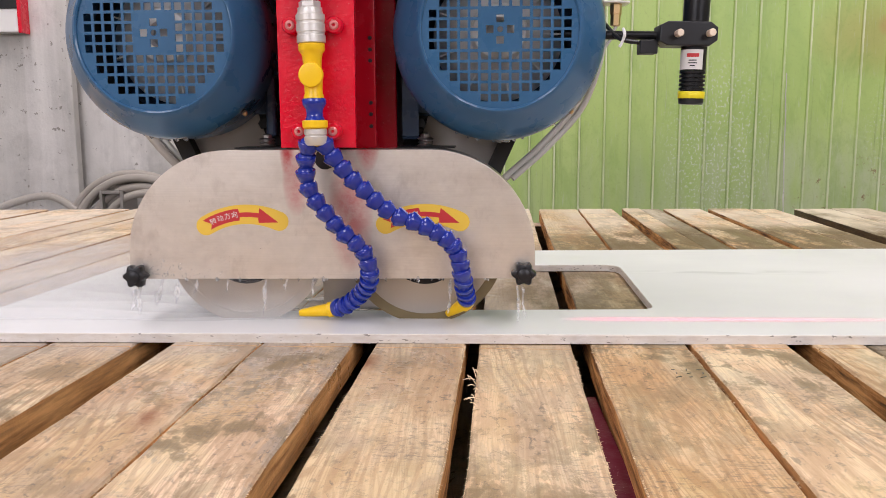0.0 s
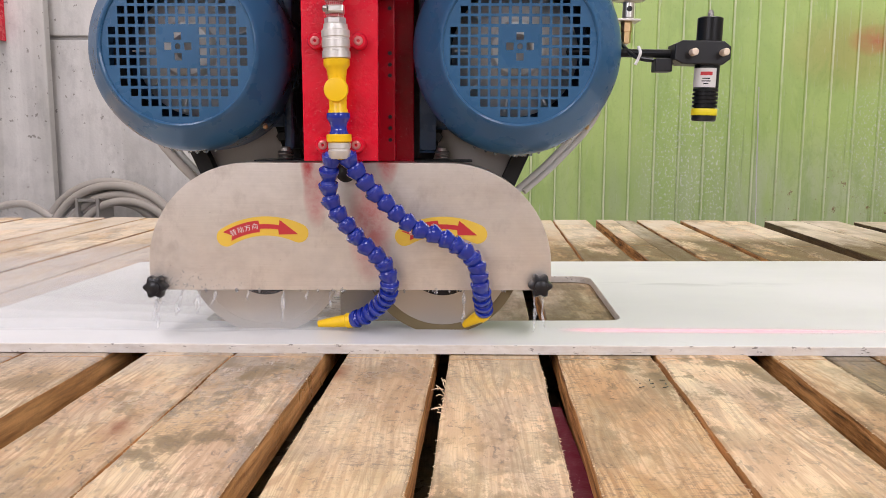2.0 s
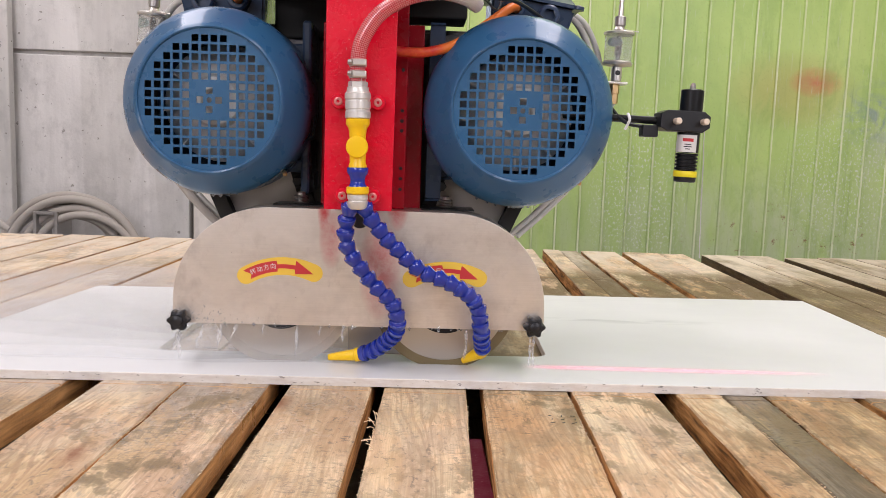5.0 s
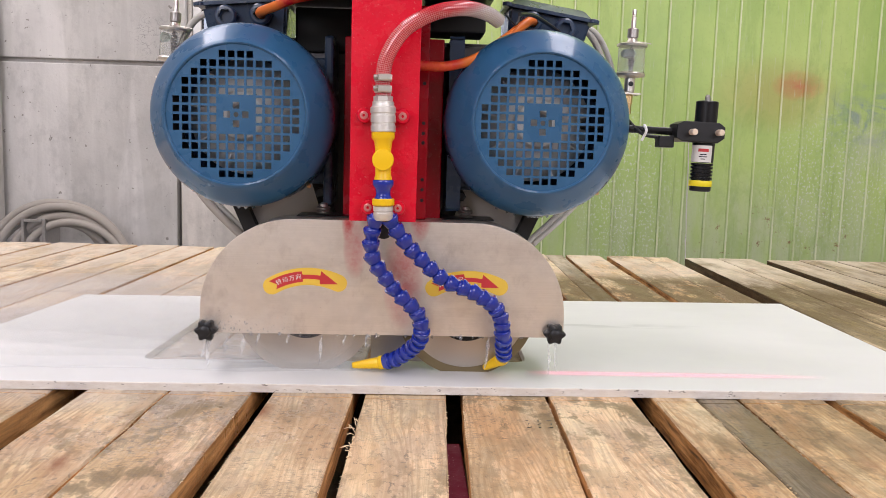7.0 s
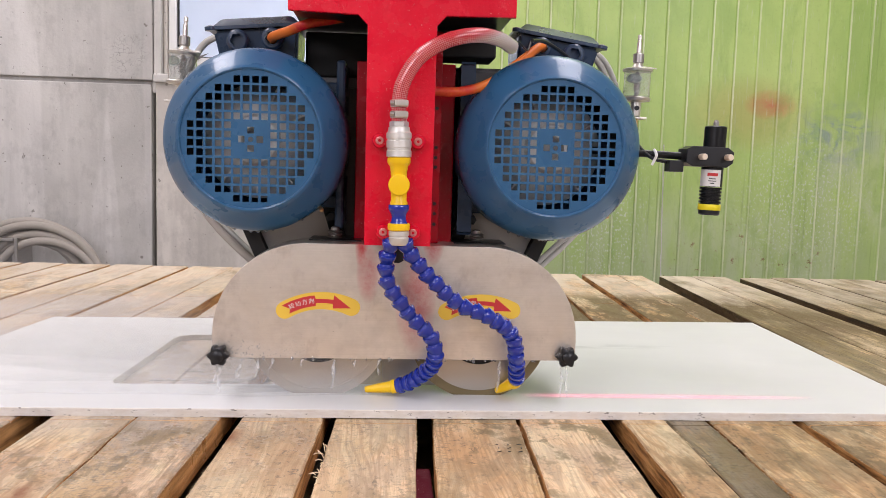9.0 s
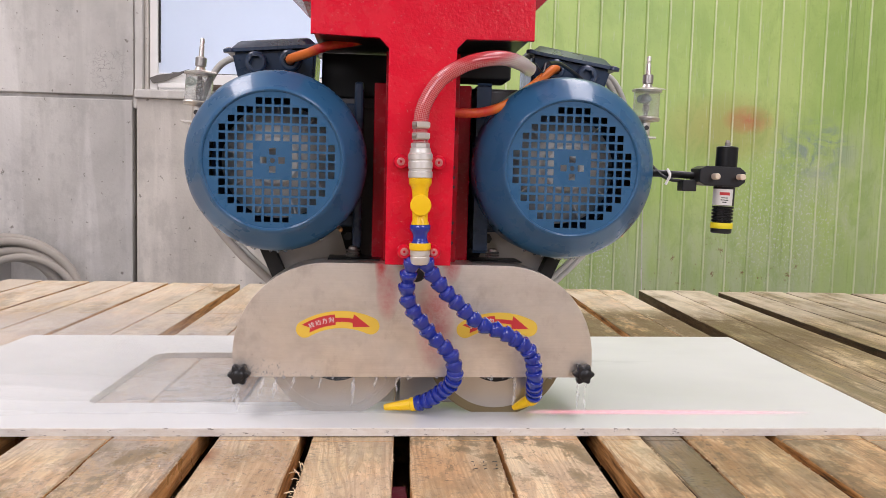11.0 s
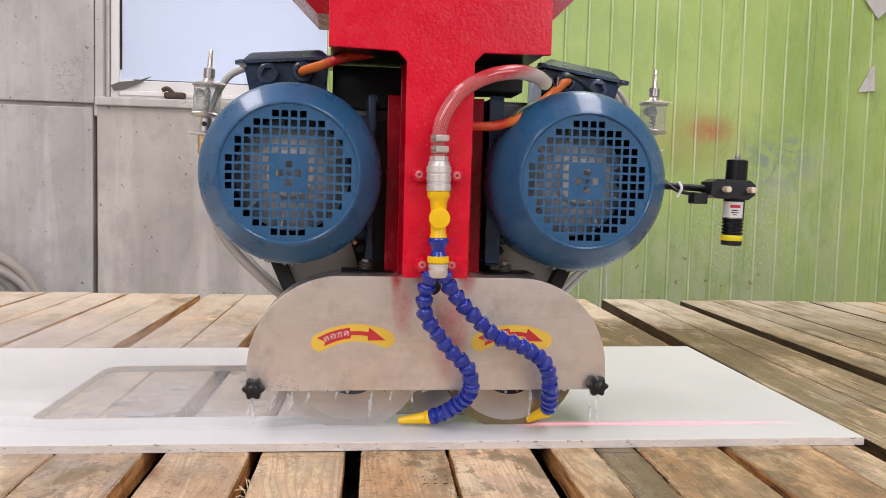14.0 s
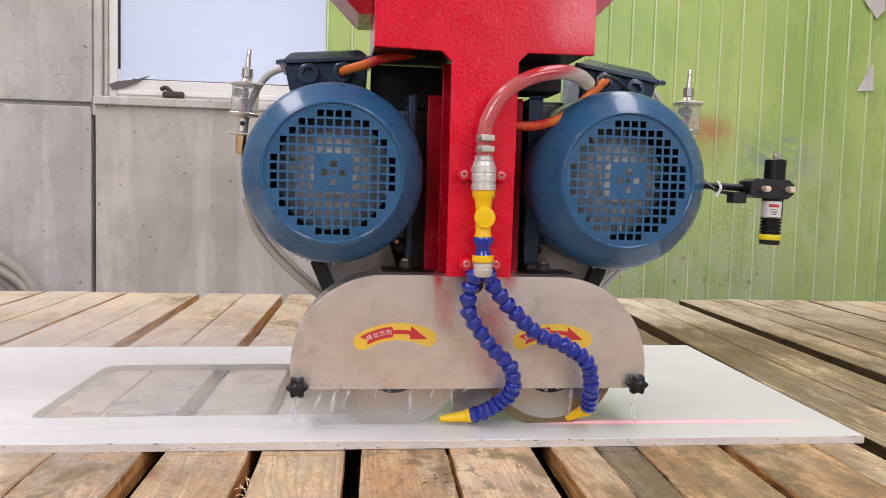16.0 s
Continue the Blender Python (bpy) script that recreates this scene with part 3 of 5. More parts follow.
def concrete_panels():
    wall = structure("wall_north", box(-5.2, -1.645, WALL_Y + 0.04, WALL_Y + 0.1, FLOOR, ROOF), CONCRETE, "grey cast concrete wall with open joints")
    spec = [(-5.2, -2.95, FLOOR, JZ - 0.012, CONCRETE), (-2.94, JX - 0.012, FLOOR, JZ - 0.012, CONCRETE), (-5.2, JX - 0.003, JZ + 0.012, ROOF, CONCRETE),
            (JX + 0.012, -0.34, FLOOR, WZ0 - 0.02, CONCRETE_WARM), (WX0 - 0.032, -0.34, WZ1, ROOF, CONCRETE_WARM)]
    part("backing", box(-1.643, -0.34, WALL_Y + 0.165, WALL_Y + 0.2, FLOOR, 0.85), CONCRETE, wall)
    for x0, x1, z0, z1, m in spec:
        part("panel", box(x0, x1, WALL_Y, WALL_Y + 0.16, z0, z1, 0.006), m, wall)
    part("panel", box(JX - 0.01, JX + 0.02, WALL_Y + 0.008, WALL_Y + 0.15, JZ - 0.06, JZ + 0.02, 0.01), PLASTER, wall)


concrete_panels()


def window():
    w = empty("window_1")
    tagged(w, "pale plastered window with a white frame and frosted pane", "window", "", "structure")
    part("reveal", box(WX0 - 0.03, WX0 + 0.012, WALL_Y - 0.012, WALL_Y + 0.15, WZ0 - 0.02, WZ1, 0.006), PLASTER, w)
    part("reveal", box(WX0 + 0.014, WX0 + 0.036, WALL_Y + 0.03, WALL_Y + 0.15, WZ0, WZ1, 0.004), CONCRETE_WARM, w)
    part("window_sill", box(WX0 - 0.03, -0.345, WALL_Y - 0.03, WALL_Y + 0.15, WZ0 - 0.055, WZ0 - 0.005, 0.008), PLASTER, w)
    fr = [(WX0 + 0.038, WX0 + 0.085, WZ0, WZ1), (WX0 + 0.087, -0.345, WZ0, WZ0 + 0.10), (WX0 + 0.087, -0.345, WZ0 + 0.012, WZ0 + 0.04)]
    for i, (x0, x1, z0, z1) in enumerate(fr):
        part("window_frame", box(x0, x1, WALL_Y + (0.05 if i < 2 else 0.038), WALL_Y + (0.11 if i < 2 else 0.048), z0, z1, 0.005), WHITE_PLASTIC, w)
    part("gasket", box(WX0 + 0.0855, WX0 + 0.096, WALL_Y + 0.066, WALL_Y + 0.077, WZ0 + 0.16, WZ1), RUBBER, w, "dark rubber gasket, torn low down")
    part("gasket", box(WX0 + 0.16, -0.345, WALL_Y + 0.066, WALL_Y + 0.077, WZ0 + 0.1005, WZ0 + 0.107), FLOOR_GREY, w)
    p = part("pane", box(WX0 + 0.086, -0.345, WALL_Y + 0.078, WALL_Y + 0.086, WZ0 + 0.101, WZ1), WINDOW_GLASS, w, "frosted pale blue glass")
    p.visible_shadow = False


window()
backdrop_mat = mat("overcast_sky_outside", (0.6, 0.7, 0.85), 1.0)
backdrop_mat.node_tree.nodes["Principled BSDF"].inputs["Emission Color"].default_value = (0.82, 0.855, 0.90, 1)
backdrop_mat.node_tree.nodes["Principled BSDF"].inputs["Emission Strength"].default_value = 0.43
structure("backdrop", box(-3.5, 1.5, 5.0, 5.02, -0.8, 4.0), backdrop_mat, "pale overcast sky outside the window")


def green_wall():
    """Sheet-metal cladding with narrow standing ribs."""
    made = bmesh.new()
    x, prof = -0.3385, [(-0.34, WALL_Y - 0.05)]
    while x < 5.2:
        for dx, dy in ((0, 0), (0.006, -0.015), (0.013, -0.015), (0.019, 0)):
            prof.append((x + dx, WALL_Y - 0.05 + dy))
        x += 0.139
    rings([[Vector((px, py, z)) for px, py in prof] for z in (FLOOR, 0.4, 1.6, ROOF)], close=False, bm=made)
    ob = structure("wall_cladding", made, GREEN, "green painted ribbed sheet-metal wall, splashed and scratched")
    rng = random.Random(12)
    run = [(1.357 + 0.024 * i / 14 + rng.uniform(-0.002, 0.002), 0.58 - 0.80 * i / 14, rng.uniform(0.0022, 0.0045)) for i in range(15)]
    part("paint_run", rings([[Vector((px - w, WALL_Y - 0.0502, z)), Vector((px, WALL_Y - 0.0502 - 0.7 * w, z)), Vector((px + w, WALL_Y - 0.0502, z))] for px, z, w in run]), PLASTER, ob, "thin pale run of dried slurry")
    return ob


green_wall()
structure("wall_behind_cladding", box(-0.338, 5.2, WALL_Y, WALL_Y + 0.16, FLOOR, ROOF), CONCRETE, "concrete wall behind the cladding")
structure("wall_west", box(-5.4, -5.2, -6.0, 3.7, FLOOR, ROOF), CONCRETE_WARM, "pale concrete side wall")
structure("wall_east", box(5.2, 5.4, -6.0, 3.7, FLOOR, ROOF), CONCRETE_WARM, "pale concrete side wall")


# unseen roof; its rooflight openings are added for the lamps
def roof():
    made = bmesh.new()
    xs = [-5.4]
    for rx, hw in ADDED_ROOFLIGHTS:
        xs += [rx - hw, rx + hw]
    xs.append(5.4)
    for a, b in zip(xs[::2], xs[1::2]):
        box(a, b, -6.0, 3.7, ROOF, ROOF + 0.12, bm=made)
    for rx, hw in ADDED_ROOFLIGHTS:
        for y0, y1 in ((-6.0, -2.7), (3.3, 3.7)):
            box(rx - hw, rx + hw, y0, y1, ROOF, ROOF + 0.12, bm=made)
    structure("ceiling", made, PLASTER, "unseen white roof with two added rooflight strips")


roof()
# unseen wall; its high windows are added for the lamps
gate = bmesh.new()
box(-5.2, -5.02, -6.2, -6.0, 1.75, 3.8, bm=gate)
box(-1.58, 1.58, -6.2, -6.0, 1.75, 3.8, bm=gate)
box(5.02, 5.2, -6.2, -6.0, 1.75, 3.8, bm=gate)
box(-5.2, 5.2, -6.2, -6.0, 3.8, ROOF, bm=gate)
box(-5.2, 5.2, -6.2, -6.0, FLOOR, 1.75, bm=gate)
structure("wall_south", gate, CONCRETE_WARM, "unseen pale wall with two added high windows")
structure("ground", box(-60, 60, -80, -6.2, FLOOR - 0.1, FLOOR - 0.002), FLOOR_GREY, "grey yard outside the hall")

# ---- the saw table: loose planks on bearers ----
DECK, THICK, TOP = -0.0135, 0.042, 0.0015
Y_FRONT, Y_BACK = -0.95, 1.93
# left and right edge at the slab's front edge and at the back end, and the kind of wood
PLANKS_WEST = [
    (-2.45, -2.31, -2.33, -2.19, 0),
    (-2.3, -2.15, -2.18, -2.04, 2),
    (-2.13, -2, -2.01, -1.87, 0),
    (-1.985, -1.83, -1.865, -1.72, 0),
    (-1.82, -1.68, -1.7, -1.565, 2),
    (-1.67, -1.495, -1.55, -1.378, 2),
    (-1.48, -1.335, -1.36, -1.215, 1),
    (-1.33, -1.19, -1.21, -1.075, 1)]
PLANKS_MIDDLE = [
    (-1.17, -1.025, -1.06, -0.897, 1),
    (-1.017, -0.885, -0.893, -0.79, 0),
    (-0.827, -0.694, -0.755, -0.612, 0),
    (-0.691, -0.553, -0.609, -0.464, 1),
    (-0.518, -0.382, -0.435, -0.3, 0),
    (-0.361, -0.224, -0.285, -0.15, 0),
    (-0.195, -0.052, -0.115, 0.03, 2),
    (-0.044, 0.098, 0.036, 0.165, 0),
    (0.136, 0.211, 0.205, 0.272, 2),
    (0.213, 0.284, 0.274, 0.345, 4),
    (0.289, 0.438, 0.36, 0.5, 2),
    (0.46, 0.615, 0.53, 0.675, 2),
    (0.621, 0.704, 0.68, 0.782, 0)]
PLANKS_EAST = [
    (0.757, 0.905, 0.862, 0.998, 3),
    (0.908, 1.065, 1.001, 1.142, 3),
    (1.14, 1.268, 1.2, 1.338, 3),
    (1.271, 1.4, 1.341, 1.485, 3),
    (1.418, 1.56, 1.5, 1.632, 3),
    (1.565, 1.7, 1.637, 1.77, 3),
    (1.73, 1.87, 1.8, 1.93, 3),
    (1.875, 2.01, 1.935, 2.07, 0),
    (2.04, 2.18, 2.1, 2.24, 2),
    (2.2, 2.34, 2.26, 2.4, 0),
    (2.36, 2.5, 2.42, 2.56, 3)]
PLANKS = PLANKS_WEST + PLANKS_MIDDLE + PLANKS_EAST
KERFS = (-0.094, 1.18)


def plank_edges(i, y, xl0, xr0, xl1, xr1):
    """The two slightly wavering edges of a plank at y."""
    f = (y + 0.066) / (Y_BACK + 0.066)
    xl, xr = xl0 + f * (xl1 - xl0), xr0 + f * (xr1 - xr0)
    xl += 0.0022 * noise.noise((i * 7.1, y * 9, 0)) + 0.0008 * noise.noise((i * 3.1, y * 60, 2))
    xr += 0.0022 * noise.noise((i * 7.1, y * 9, 5)) + 0.0008 * noise.noise((i * 3.1, y * 60, 7))
    return xl, xr


def plank(deck, i, xl0, xr0, xl1, xr1, kind):
    rng = random.Random(100 + i)
    ys = sorted([Y_FRONT + (Y_BACK - Y_FRONT) * j / 46 for j in range(47)] + [k + d for k in KERFS for d in (-0.0022, -0.0009, 0.0009, 0.0022)])
    lift = rng.uniform(-0.0015, 0.0015)
    end = rng.uniform(-0.02, 0.012)
    loops = []
    for y in ys:
        xl, xr = plank_edges(i, y, xl0, xr0, xl1, xr1)
        top = DECK + lift - (0.0028 if any(abs(y - k) < 0.0012 for k in KERFS) else 0)
        c = 0.0025 + 0.0015 * noise.noise((i * 5.0, y * 14, 9))
        yy = y + (end if y > 1.85 else 0)
        w = xr - xl
        loops.append([Vector(p) for p in ((xl, yy, top - THICK), (xl, yy, top - c), (xl + c, yy, top), (xl + 0.3 * w, yy, top + 0.0008 * noise.noise((i, y * 5, 1))),
                                          (xl + 0.7 * w, yy, top + 0.0008 * noise.noise((i, y * 5, 3))), (xr - c, yy, top), (xr, yy, top - c), (xr, yy, top - THICK))])
    made = rings(loops)
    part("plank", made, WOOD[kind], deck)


def saw_table():
    deck = tagged(empty("saw_table", pose(0, 0, 0)), "worn pine plank saw table with wide gaps between planks", "work table")
    for y in (-0.7, 0.25, 1.1, 1.8):
        part("bearer", box(-2.5, 2.6, y - 0.05, y + 0.05, DECK - THICK - 0.102, DECK - THICK - 0.002, 0.004), WOOD[4], deck)
    for x in (-2.2, 0.0, 2.3):
        for y in (-0.7, 1.8):
            part("leg", box(x - 0.05, x + 0.05, y - 0.045, y + 0.045, FLOOR, DECK - THICK - 0.104, 0.004), WOOD[4], deck)
    # unseen sheet added so that the gaps between planks look dark
    part("underlay", box(-2.5, 2.6, Y_FRONT, Y_BACK - 0.05, DECK - THICK - 0.125, DECK - THICK - 0.106), WOOD[4], deck, "dark sheet added below to keep the plank gaps dark")
    part("painted_batten", box(-0.236, -0.208, Y_FRONT, -0.22, DECK - THICK - 0.001, DECK - 0.032, 0.002), CRIMSON, deck, "batten with old crimson paint in a gap")
    for i, p in enumerate(PLANKS):
        plank(deck, i, *p)
    return deck


TABLE = saw_table()


# ---- the stone slab with its cut-out ----
def round_corners(corners, radii, n=6):
    out = []
    for i, (p, r) in enumerate(zip(corners, radii)):
        p, a, b = Vector(p), Vector(corners[i - 1]), Vector(corners[(i + 1) % len(corners)])
        if not r:
            out.append(tuple(p))
            continue
        u, v = (a - p).normalized(), (b - p).normalized()
        for j in range(n + 1):
            t = j / n
            q0, q1 = p + u * r, p + v * r
            out.append(tuple((1 - t) ** 2 * q0 + 2 * t * (1 - t) * p + t * t * q1))
    return out


def stone_slab():
    outer = [(-1.215, -0.076), (0.722, -0.069), (0.756, 0.803), (-1.135, 0.727)]
    hole = round_corners([(-0.787, 0.080), (-0.062, 0.104), (-0.047, 0.555), (-0.766, 0.525)], [0.03, 0.03, 0.045, 0.045])
    made = bmesh.new()
    es = []
    for loop in (outer, hole):
        vs = [made.verts.new((x, y, 0)) for x, y in loop]
        es += [made.edges.new((a, b)) for a, b in zip(vs, vs[1:] + vs[:1])]
    bmesh.ops.triangle_fill(made, use_beauty=True, edges=es)
    bmesh.ops.dissolve_limit(made, angle_limit=0.01, verts=made.verts, edges=made.edges)
    bmesh.ops.translate(made, vec=(0, 0, TOP), verts=made.verts)
    thicken(made, (0, 0, DECK + 0.0005 - TOP))
    bmesh.ops.recalc_face_normals(made, faces=made.faces)
    rim = [e for e in made.edges if len(e.link_faces) == 2 and e.calc_face_angle(0) > 1 and abs(e.verts[0].co.z - TOP) < 1e-5 and abs(e.verts[1].co.z - TOP) < 1e-5]
    bmesh.ops.bevel(made, geom=rim, offset=0.0012, segments=1, affect="EDGES")
    for f in made.faces:
        f.material_index = 0 if abs(f.normal.z) > 0.9 else 1
    slab = tagged(mesh_ob("stone_slab", made, [STONE, STONE_EDGE]), "white polished stone slab with a rectangular cut-out, wet, on planks", "stone slab")
    return slab


stone_slab()

# ---- the saw head, in its own space: x along its travel, y away, z from the slab's face ----
HEAD = tagged(empty("bridge_saw_head"), "red and blue twin-motor stone saw head with steel blade guard, cutting", "stone saw")
AXES = ((-0.252, 0.453, 5.0), (0.269, 0.454, -9.0))     # motor axis x, z, and the turn of its terminal box
FACE = -0.023


def front(x, y, z, turn=0.0):
    """A pose whose z points towards the front (-y)."""
    return pose(x, y, z, 90, 0, 0) @ pose(0, 0, 0, 0, 0, turn)


def hole_grid(cx, cz, p=0.01540, h=0.0056):
    rows = (4, 8, 10, 12, 12, 14, 14, 14, 14, 12, 12, 10, 8, 4)
    out = []
    for r, count in enumerate(rows):
        for c in range(14):
            if not (14 - count) // 2 <= c < 14 - (14 - count) // 2 or (5 <= r <= 8 and 5 <= c <= 8):
                continue
            out.append((cx + (c - 6.5) * p, cz + (6.5 - r) * p))
    out += [(cx + dx * p, cz + dz * p) for dx, dz in ((1, 0), (-1, 0), (0, 1), (0, -1))]
    return [[(x - h, z - h), (x + h, z - h), (x + h, z + h), (x - h, z + h)] for x, z in out]


FANS = []


def motor(cx, cz, turn, back, big):
    base = empty("motor", pose(0, 0, 0), HEAD)
    base["label"] = "blue electric motor with a grille of square holes"
    # perforated face
    ring = arc(cx, cz, 0.1165, 0, 354, 59)
    loops = [ring] + hole_grid(cx, cz) + [arc(cx, cz, 0.0045, 0, 330, 11)]
    face = thicken(fill_flat(loops, y=FACE), (0, 0.002, 0))
    part("fan_cowl", face, BLUE, base, "blue enamelled fan cover with square holes")
    prof = [(0.1163, -FACE - 0.0006), (0.1172, -FACE + 0.0030), (0.1195, -FACE + 0.0045), (0.1225, -FACE + 0.0030), (0.126, -FACE - 0.002), (big - 0.022, -FACE - 0.020), (big - 0.010, -FACE - 0.036),
            (big - 0.004, -FACE - 0.046), (big - 0.0015, -FACE - 0.055), (big - 0.0005, -FACE - 0.066), (big, -0.10), (big, -0.150), (big - 0.0015, -0.152), (big - 0.003, -0.150)]
    part("cowl_rim", lathe(prof, front(cx, 0, cz), 96, caps=False), BLUE, base, smooth=40)
    fan = bmesh.new()
    lathe([(0.012, -0.036), (0.045, -0.038), (0.070, -0.050), (0.104, -0.086), (0.104, -0.092), (0.01, -0.096)], front(0, 0, 0), 48, bm=fan)
    star = [(r, 40 * i + a) for i in range(9) for r, a in ((0.046, -1.6), (0.098, -0.7), (0.098, 0.7), (0.046, 1.6))]
    rings([[front(0, 0, 0) @ Vector((r * math.cos(radians(a)), r * math.sin(radians(a)), z)) for r, a in star] for z in (-0.0745, -0.052)], bm=fan)
    disc_faces = len(fan.faces)
    lathe([(0.020, -0.030), (0.022, -0.012), (0.040, -0.012), (0.044, -0.018), (0.045, -0.0495)], front(0, 0, 0), 40, bm=fan, caps=False)
    fan.faces.ensure_lookup_table()
    for fc in fan.faces[disc_faces:]:
        fc.material_index = 1
    wheel = part("fan", fan, [FAN, FAN_HUB], base, "grey plastic cooling fan with a pale hub", smooth=40)
    wheel.matrix_basis = pose(cx, 0, cz)
    FANS.append(wheel)
    part("inner_wall", lathe([(0.158, -0.125), (0.02, -0.13)], front(cx, 0, cz), 40, caps=False), RUBBER, base)
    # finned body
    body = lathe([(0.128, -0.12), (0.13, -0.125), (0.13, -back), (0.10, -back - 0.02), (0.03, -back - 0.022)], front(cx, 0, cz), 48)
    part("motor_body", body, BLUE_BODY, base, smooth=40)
    for i in range(26):
        a = 360 * i / 26
        fin = box(0.128, 0.150, -0.0018, 0.0018, -back + 0.01, -0.14)
        bmesh.ops.transform(fin, matrix=front(cx, 0, cz, a), verts=fin.verts)
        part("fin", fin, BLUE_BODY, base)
    # terminal box on top
    m = Matrix.Translation((cx, 0, cz)) @ pose(0, 0, 0, 0, -turn, 0)
    tb = bmesh.new()
    zs = ((0.130, 0.068), (0.210, 0.079))
    rings([[Vector((sx * w, y, z)) for sx, y in ((-1, 0.155 - 6 * (w - 0.066) * 0.1), (1, 0.155 - 6 * (w - 0.066) * 0.1), (1, 0.285), (-1, 0.285))] for z, w in zs], bm=tb)
    bmesh.ops.bevel(tb, geom=list(tb.edges), offset=0.005, segments=2, affect="EDGES")
    bmesh.ops.transform(tb, matrix=m, verts=tb.verts)
    part("terminal_box", tb, BLUE_BODY, base, smooth=50)
    lid = bmesh.new()
    rings([[Vector((sx * w, y, z)) for sx, y in ((-1, y0), (1, y0), (1, 0.30), (-1, 0.30))] for z, w, y0 in ((0.2105, 0.088, 0.138), (0.2165, 0.088, 0.138), (0.2175, 0.080, 0.148), (0.231, 0.068, 0.165), (0.234, 0.062, 0.17))], bm=lid)
    bmesh.ops.bevel(lid, geom=[e for e in lid.edges if e.calc_face_angle(0) > 0.3], offset=0.0022, segments=2, affect="EDGES")
    bmesh.ops.transform(lid, matrix=m, verts=lid.verts)
    part("lid", lid, BLUE_BODY, base, smooth=50)
    for sx in (-1, 1):
        sc = lathe([(0.006, -0.002), (0.006, 0.0), (0.0045, 0.002)], m @ pose(sx * 0.083, 0.143, 0.2165), 12)
        part("lid_screw", sc, DULL_STEEL, base)
        part("lid_lug", lathe([(0.0095, 0), (0.0105, 0.001), (0.0105, 0.006), (0.0095, 0.007)], m @ pose(sx * 0.083, 0.143, 0.2095), 16), BLUE_BODY, base, smooth=35)
    for gx in (-0.034, 0.030):
        g = bmesh.new()
        lathe([(0.0215, -0.012), (0.0215, 0.006), (0.0185, 0.009), (0.0185, 0.018), (0.0125, 0.0185), (0.0125, 0.0)], m @ front(gx, 0.146, 0.188), 6, bm=g)
        lathe([(0.0200, 0.006), (0.0200, 0.016), (0.0165, 0.0195), (0.0125, 0.0196), (0.0120, 0.002), (0.001, 0.002)], m @ front(gx, 0.146, 0.188), 28, bm=g)
        part("cable_gland", g, BLUE_BODY, base, smooth=35)
    # cast feet beside the column
    side = 1 if cx < 0 else -1
    for z in (0.345, 0.555):
        ft = bmesh.new()
        box(cx + side * 0.085, cx + side * 0.150, 0.13, 0.20, z - 0.012, z + 0.012, 0.004, bm=ft)
        box(cx + side * 0.135, cx + side * 0.152, 0.10, 0.23, z - 0.05, z + 0.05, 0.005, bm=ft)
        part("foot", ft, BLUE_BODY, base)
        part("foot_bolt", lathe([(0.010, 0), (0.010, 0.012), (0.008, 0.014)], front(cx + side * 0.128, 0.128, z - 0.028), 6), BLACK_METAL, base)
    # little drain screw at the rim
    dr = lathe([(0.004, 0), (0.004, 0.010), (0.002, 0.012)], along((cx + 0.113, 0.055, cz - 0.118), (cx + 0.12, 0.03, cz - 0.126)), 10)
    part("drain_screw", dr, BRASS, base)


for cx, cz, turn in AXES:
    motor(cx, cz, turn, 0.42, 0.161 if cx < 0 else 0.166)

# column: a T-shaped front plate, a wider plate behind it, and the beam on top
t_shape = [(-0.057, 0.281), (0.055, 0.281), (0.057, 0.648), (0.072, 0.664), (0.188, 0.666), (0.188, 1.20), (-0.188, 1.20), (-0.188, 0.664), (-0.074, 0.661), (-0.058, 0.645)]
part("front_plate", slab_of(t_shape, -0.055, -0.043, 0.0012), RED, HEAD, "glossy red painted steel plate with runs and chips")
part("middle_plate", box(-0.060, 0.074, 0.050, 0.062, 0.2772, 0.655, 0.002), RED_SHADED, HEAD)
part("back_plate", box(-0.080, 0.102, 0.1065, 0.1185, 0.270, 0.605, 0.002), RED_SHADED, HEAD)
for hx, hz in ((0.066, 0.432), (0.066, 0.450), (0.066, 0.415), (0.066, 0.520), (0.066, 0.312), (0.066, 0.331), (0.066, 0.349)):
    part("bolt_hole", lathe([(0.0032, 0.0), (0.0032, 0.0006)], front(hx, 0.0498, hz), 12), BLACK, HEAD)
part("web", box(-0.040, 0.040, -0.0425, 0.0495, 0.285, 0.66), RED_SHADED, HEAD)
part("web", box(-0.050, 0.062, 0.0625, 0.106, 0.285, 0.65), RED_SHADED, HEAD)
part("column_box", box(-0.070, 0.090, 0.119, 0.20, 0.30, 0.60, 0.003), RED_SHADED, HEAD)
part("beam", box(-0.186, 0.186, -0.0425, 0.26, 0.69, 1.20, 0.003), RED, HEAD)
part("beam_underside", box(-0.186, 0.186, -0.042, 0.26, 0.672, 0.688), BLACK_METAL, HEAD)
for sx in (-1, 1):
    w = slab_of([(sx * 0.187, 1.2), (sx * 0.187, 0.742), (sx * 0.212, 0.742), (sx * 0.300, 0.83), (sx * 0.300, 1.2)], 0.08, 0.24)
    part("beam_wing", w, RED_SHADED, HEAD)
# black blocks added to make the space under the beam dark
part("dark_block", box(-0.184, -0.030, 0.205, 0.232, 0.585, 0.670, 0.004), RUBBER, HEAD, "black block filling the dark space under the beam")
part("dark_block", box(0.064, 0.178, 0.12, 0.22, 0.620, 0.670, 0.004), RUBBER, HEAD)
part("carriage_plate", box(-0.205, 0.215, 0.235, 0.26, 0.225, 0.615, 0.003), DARK_STEEL, HEAD, "dark oily steel carriage plate")
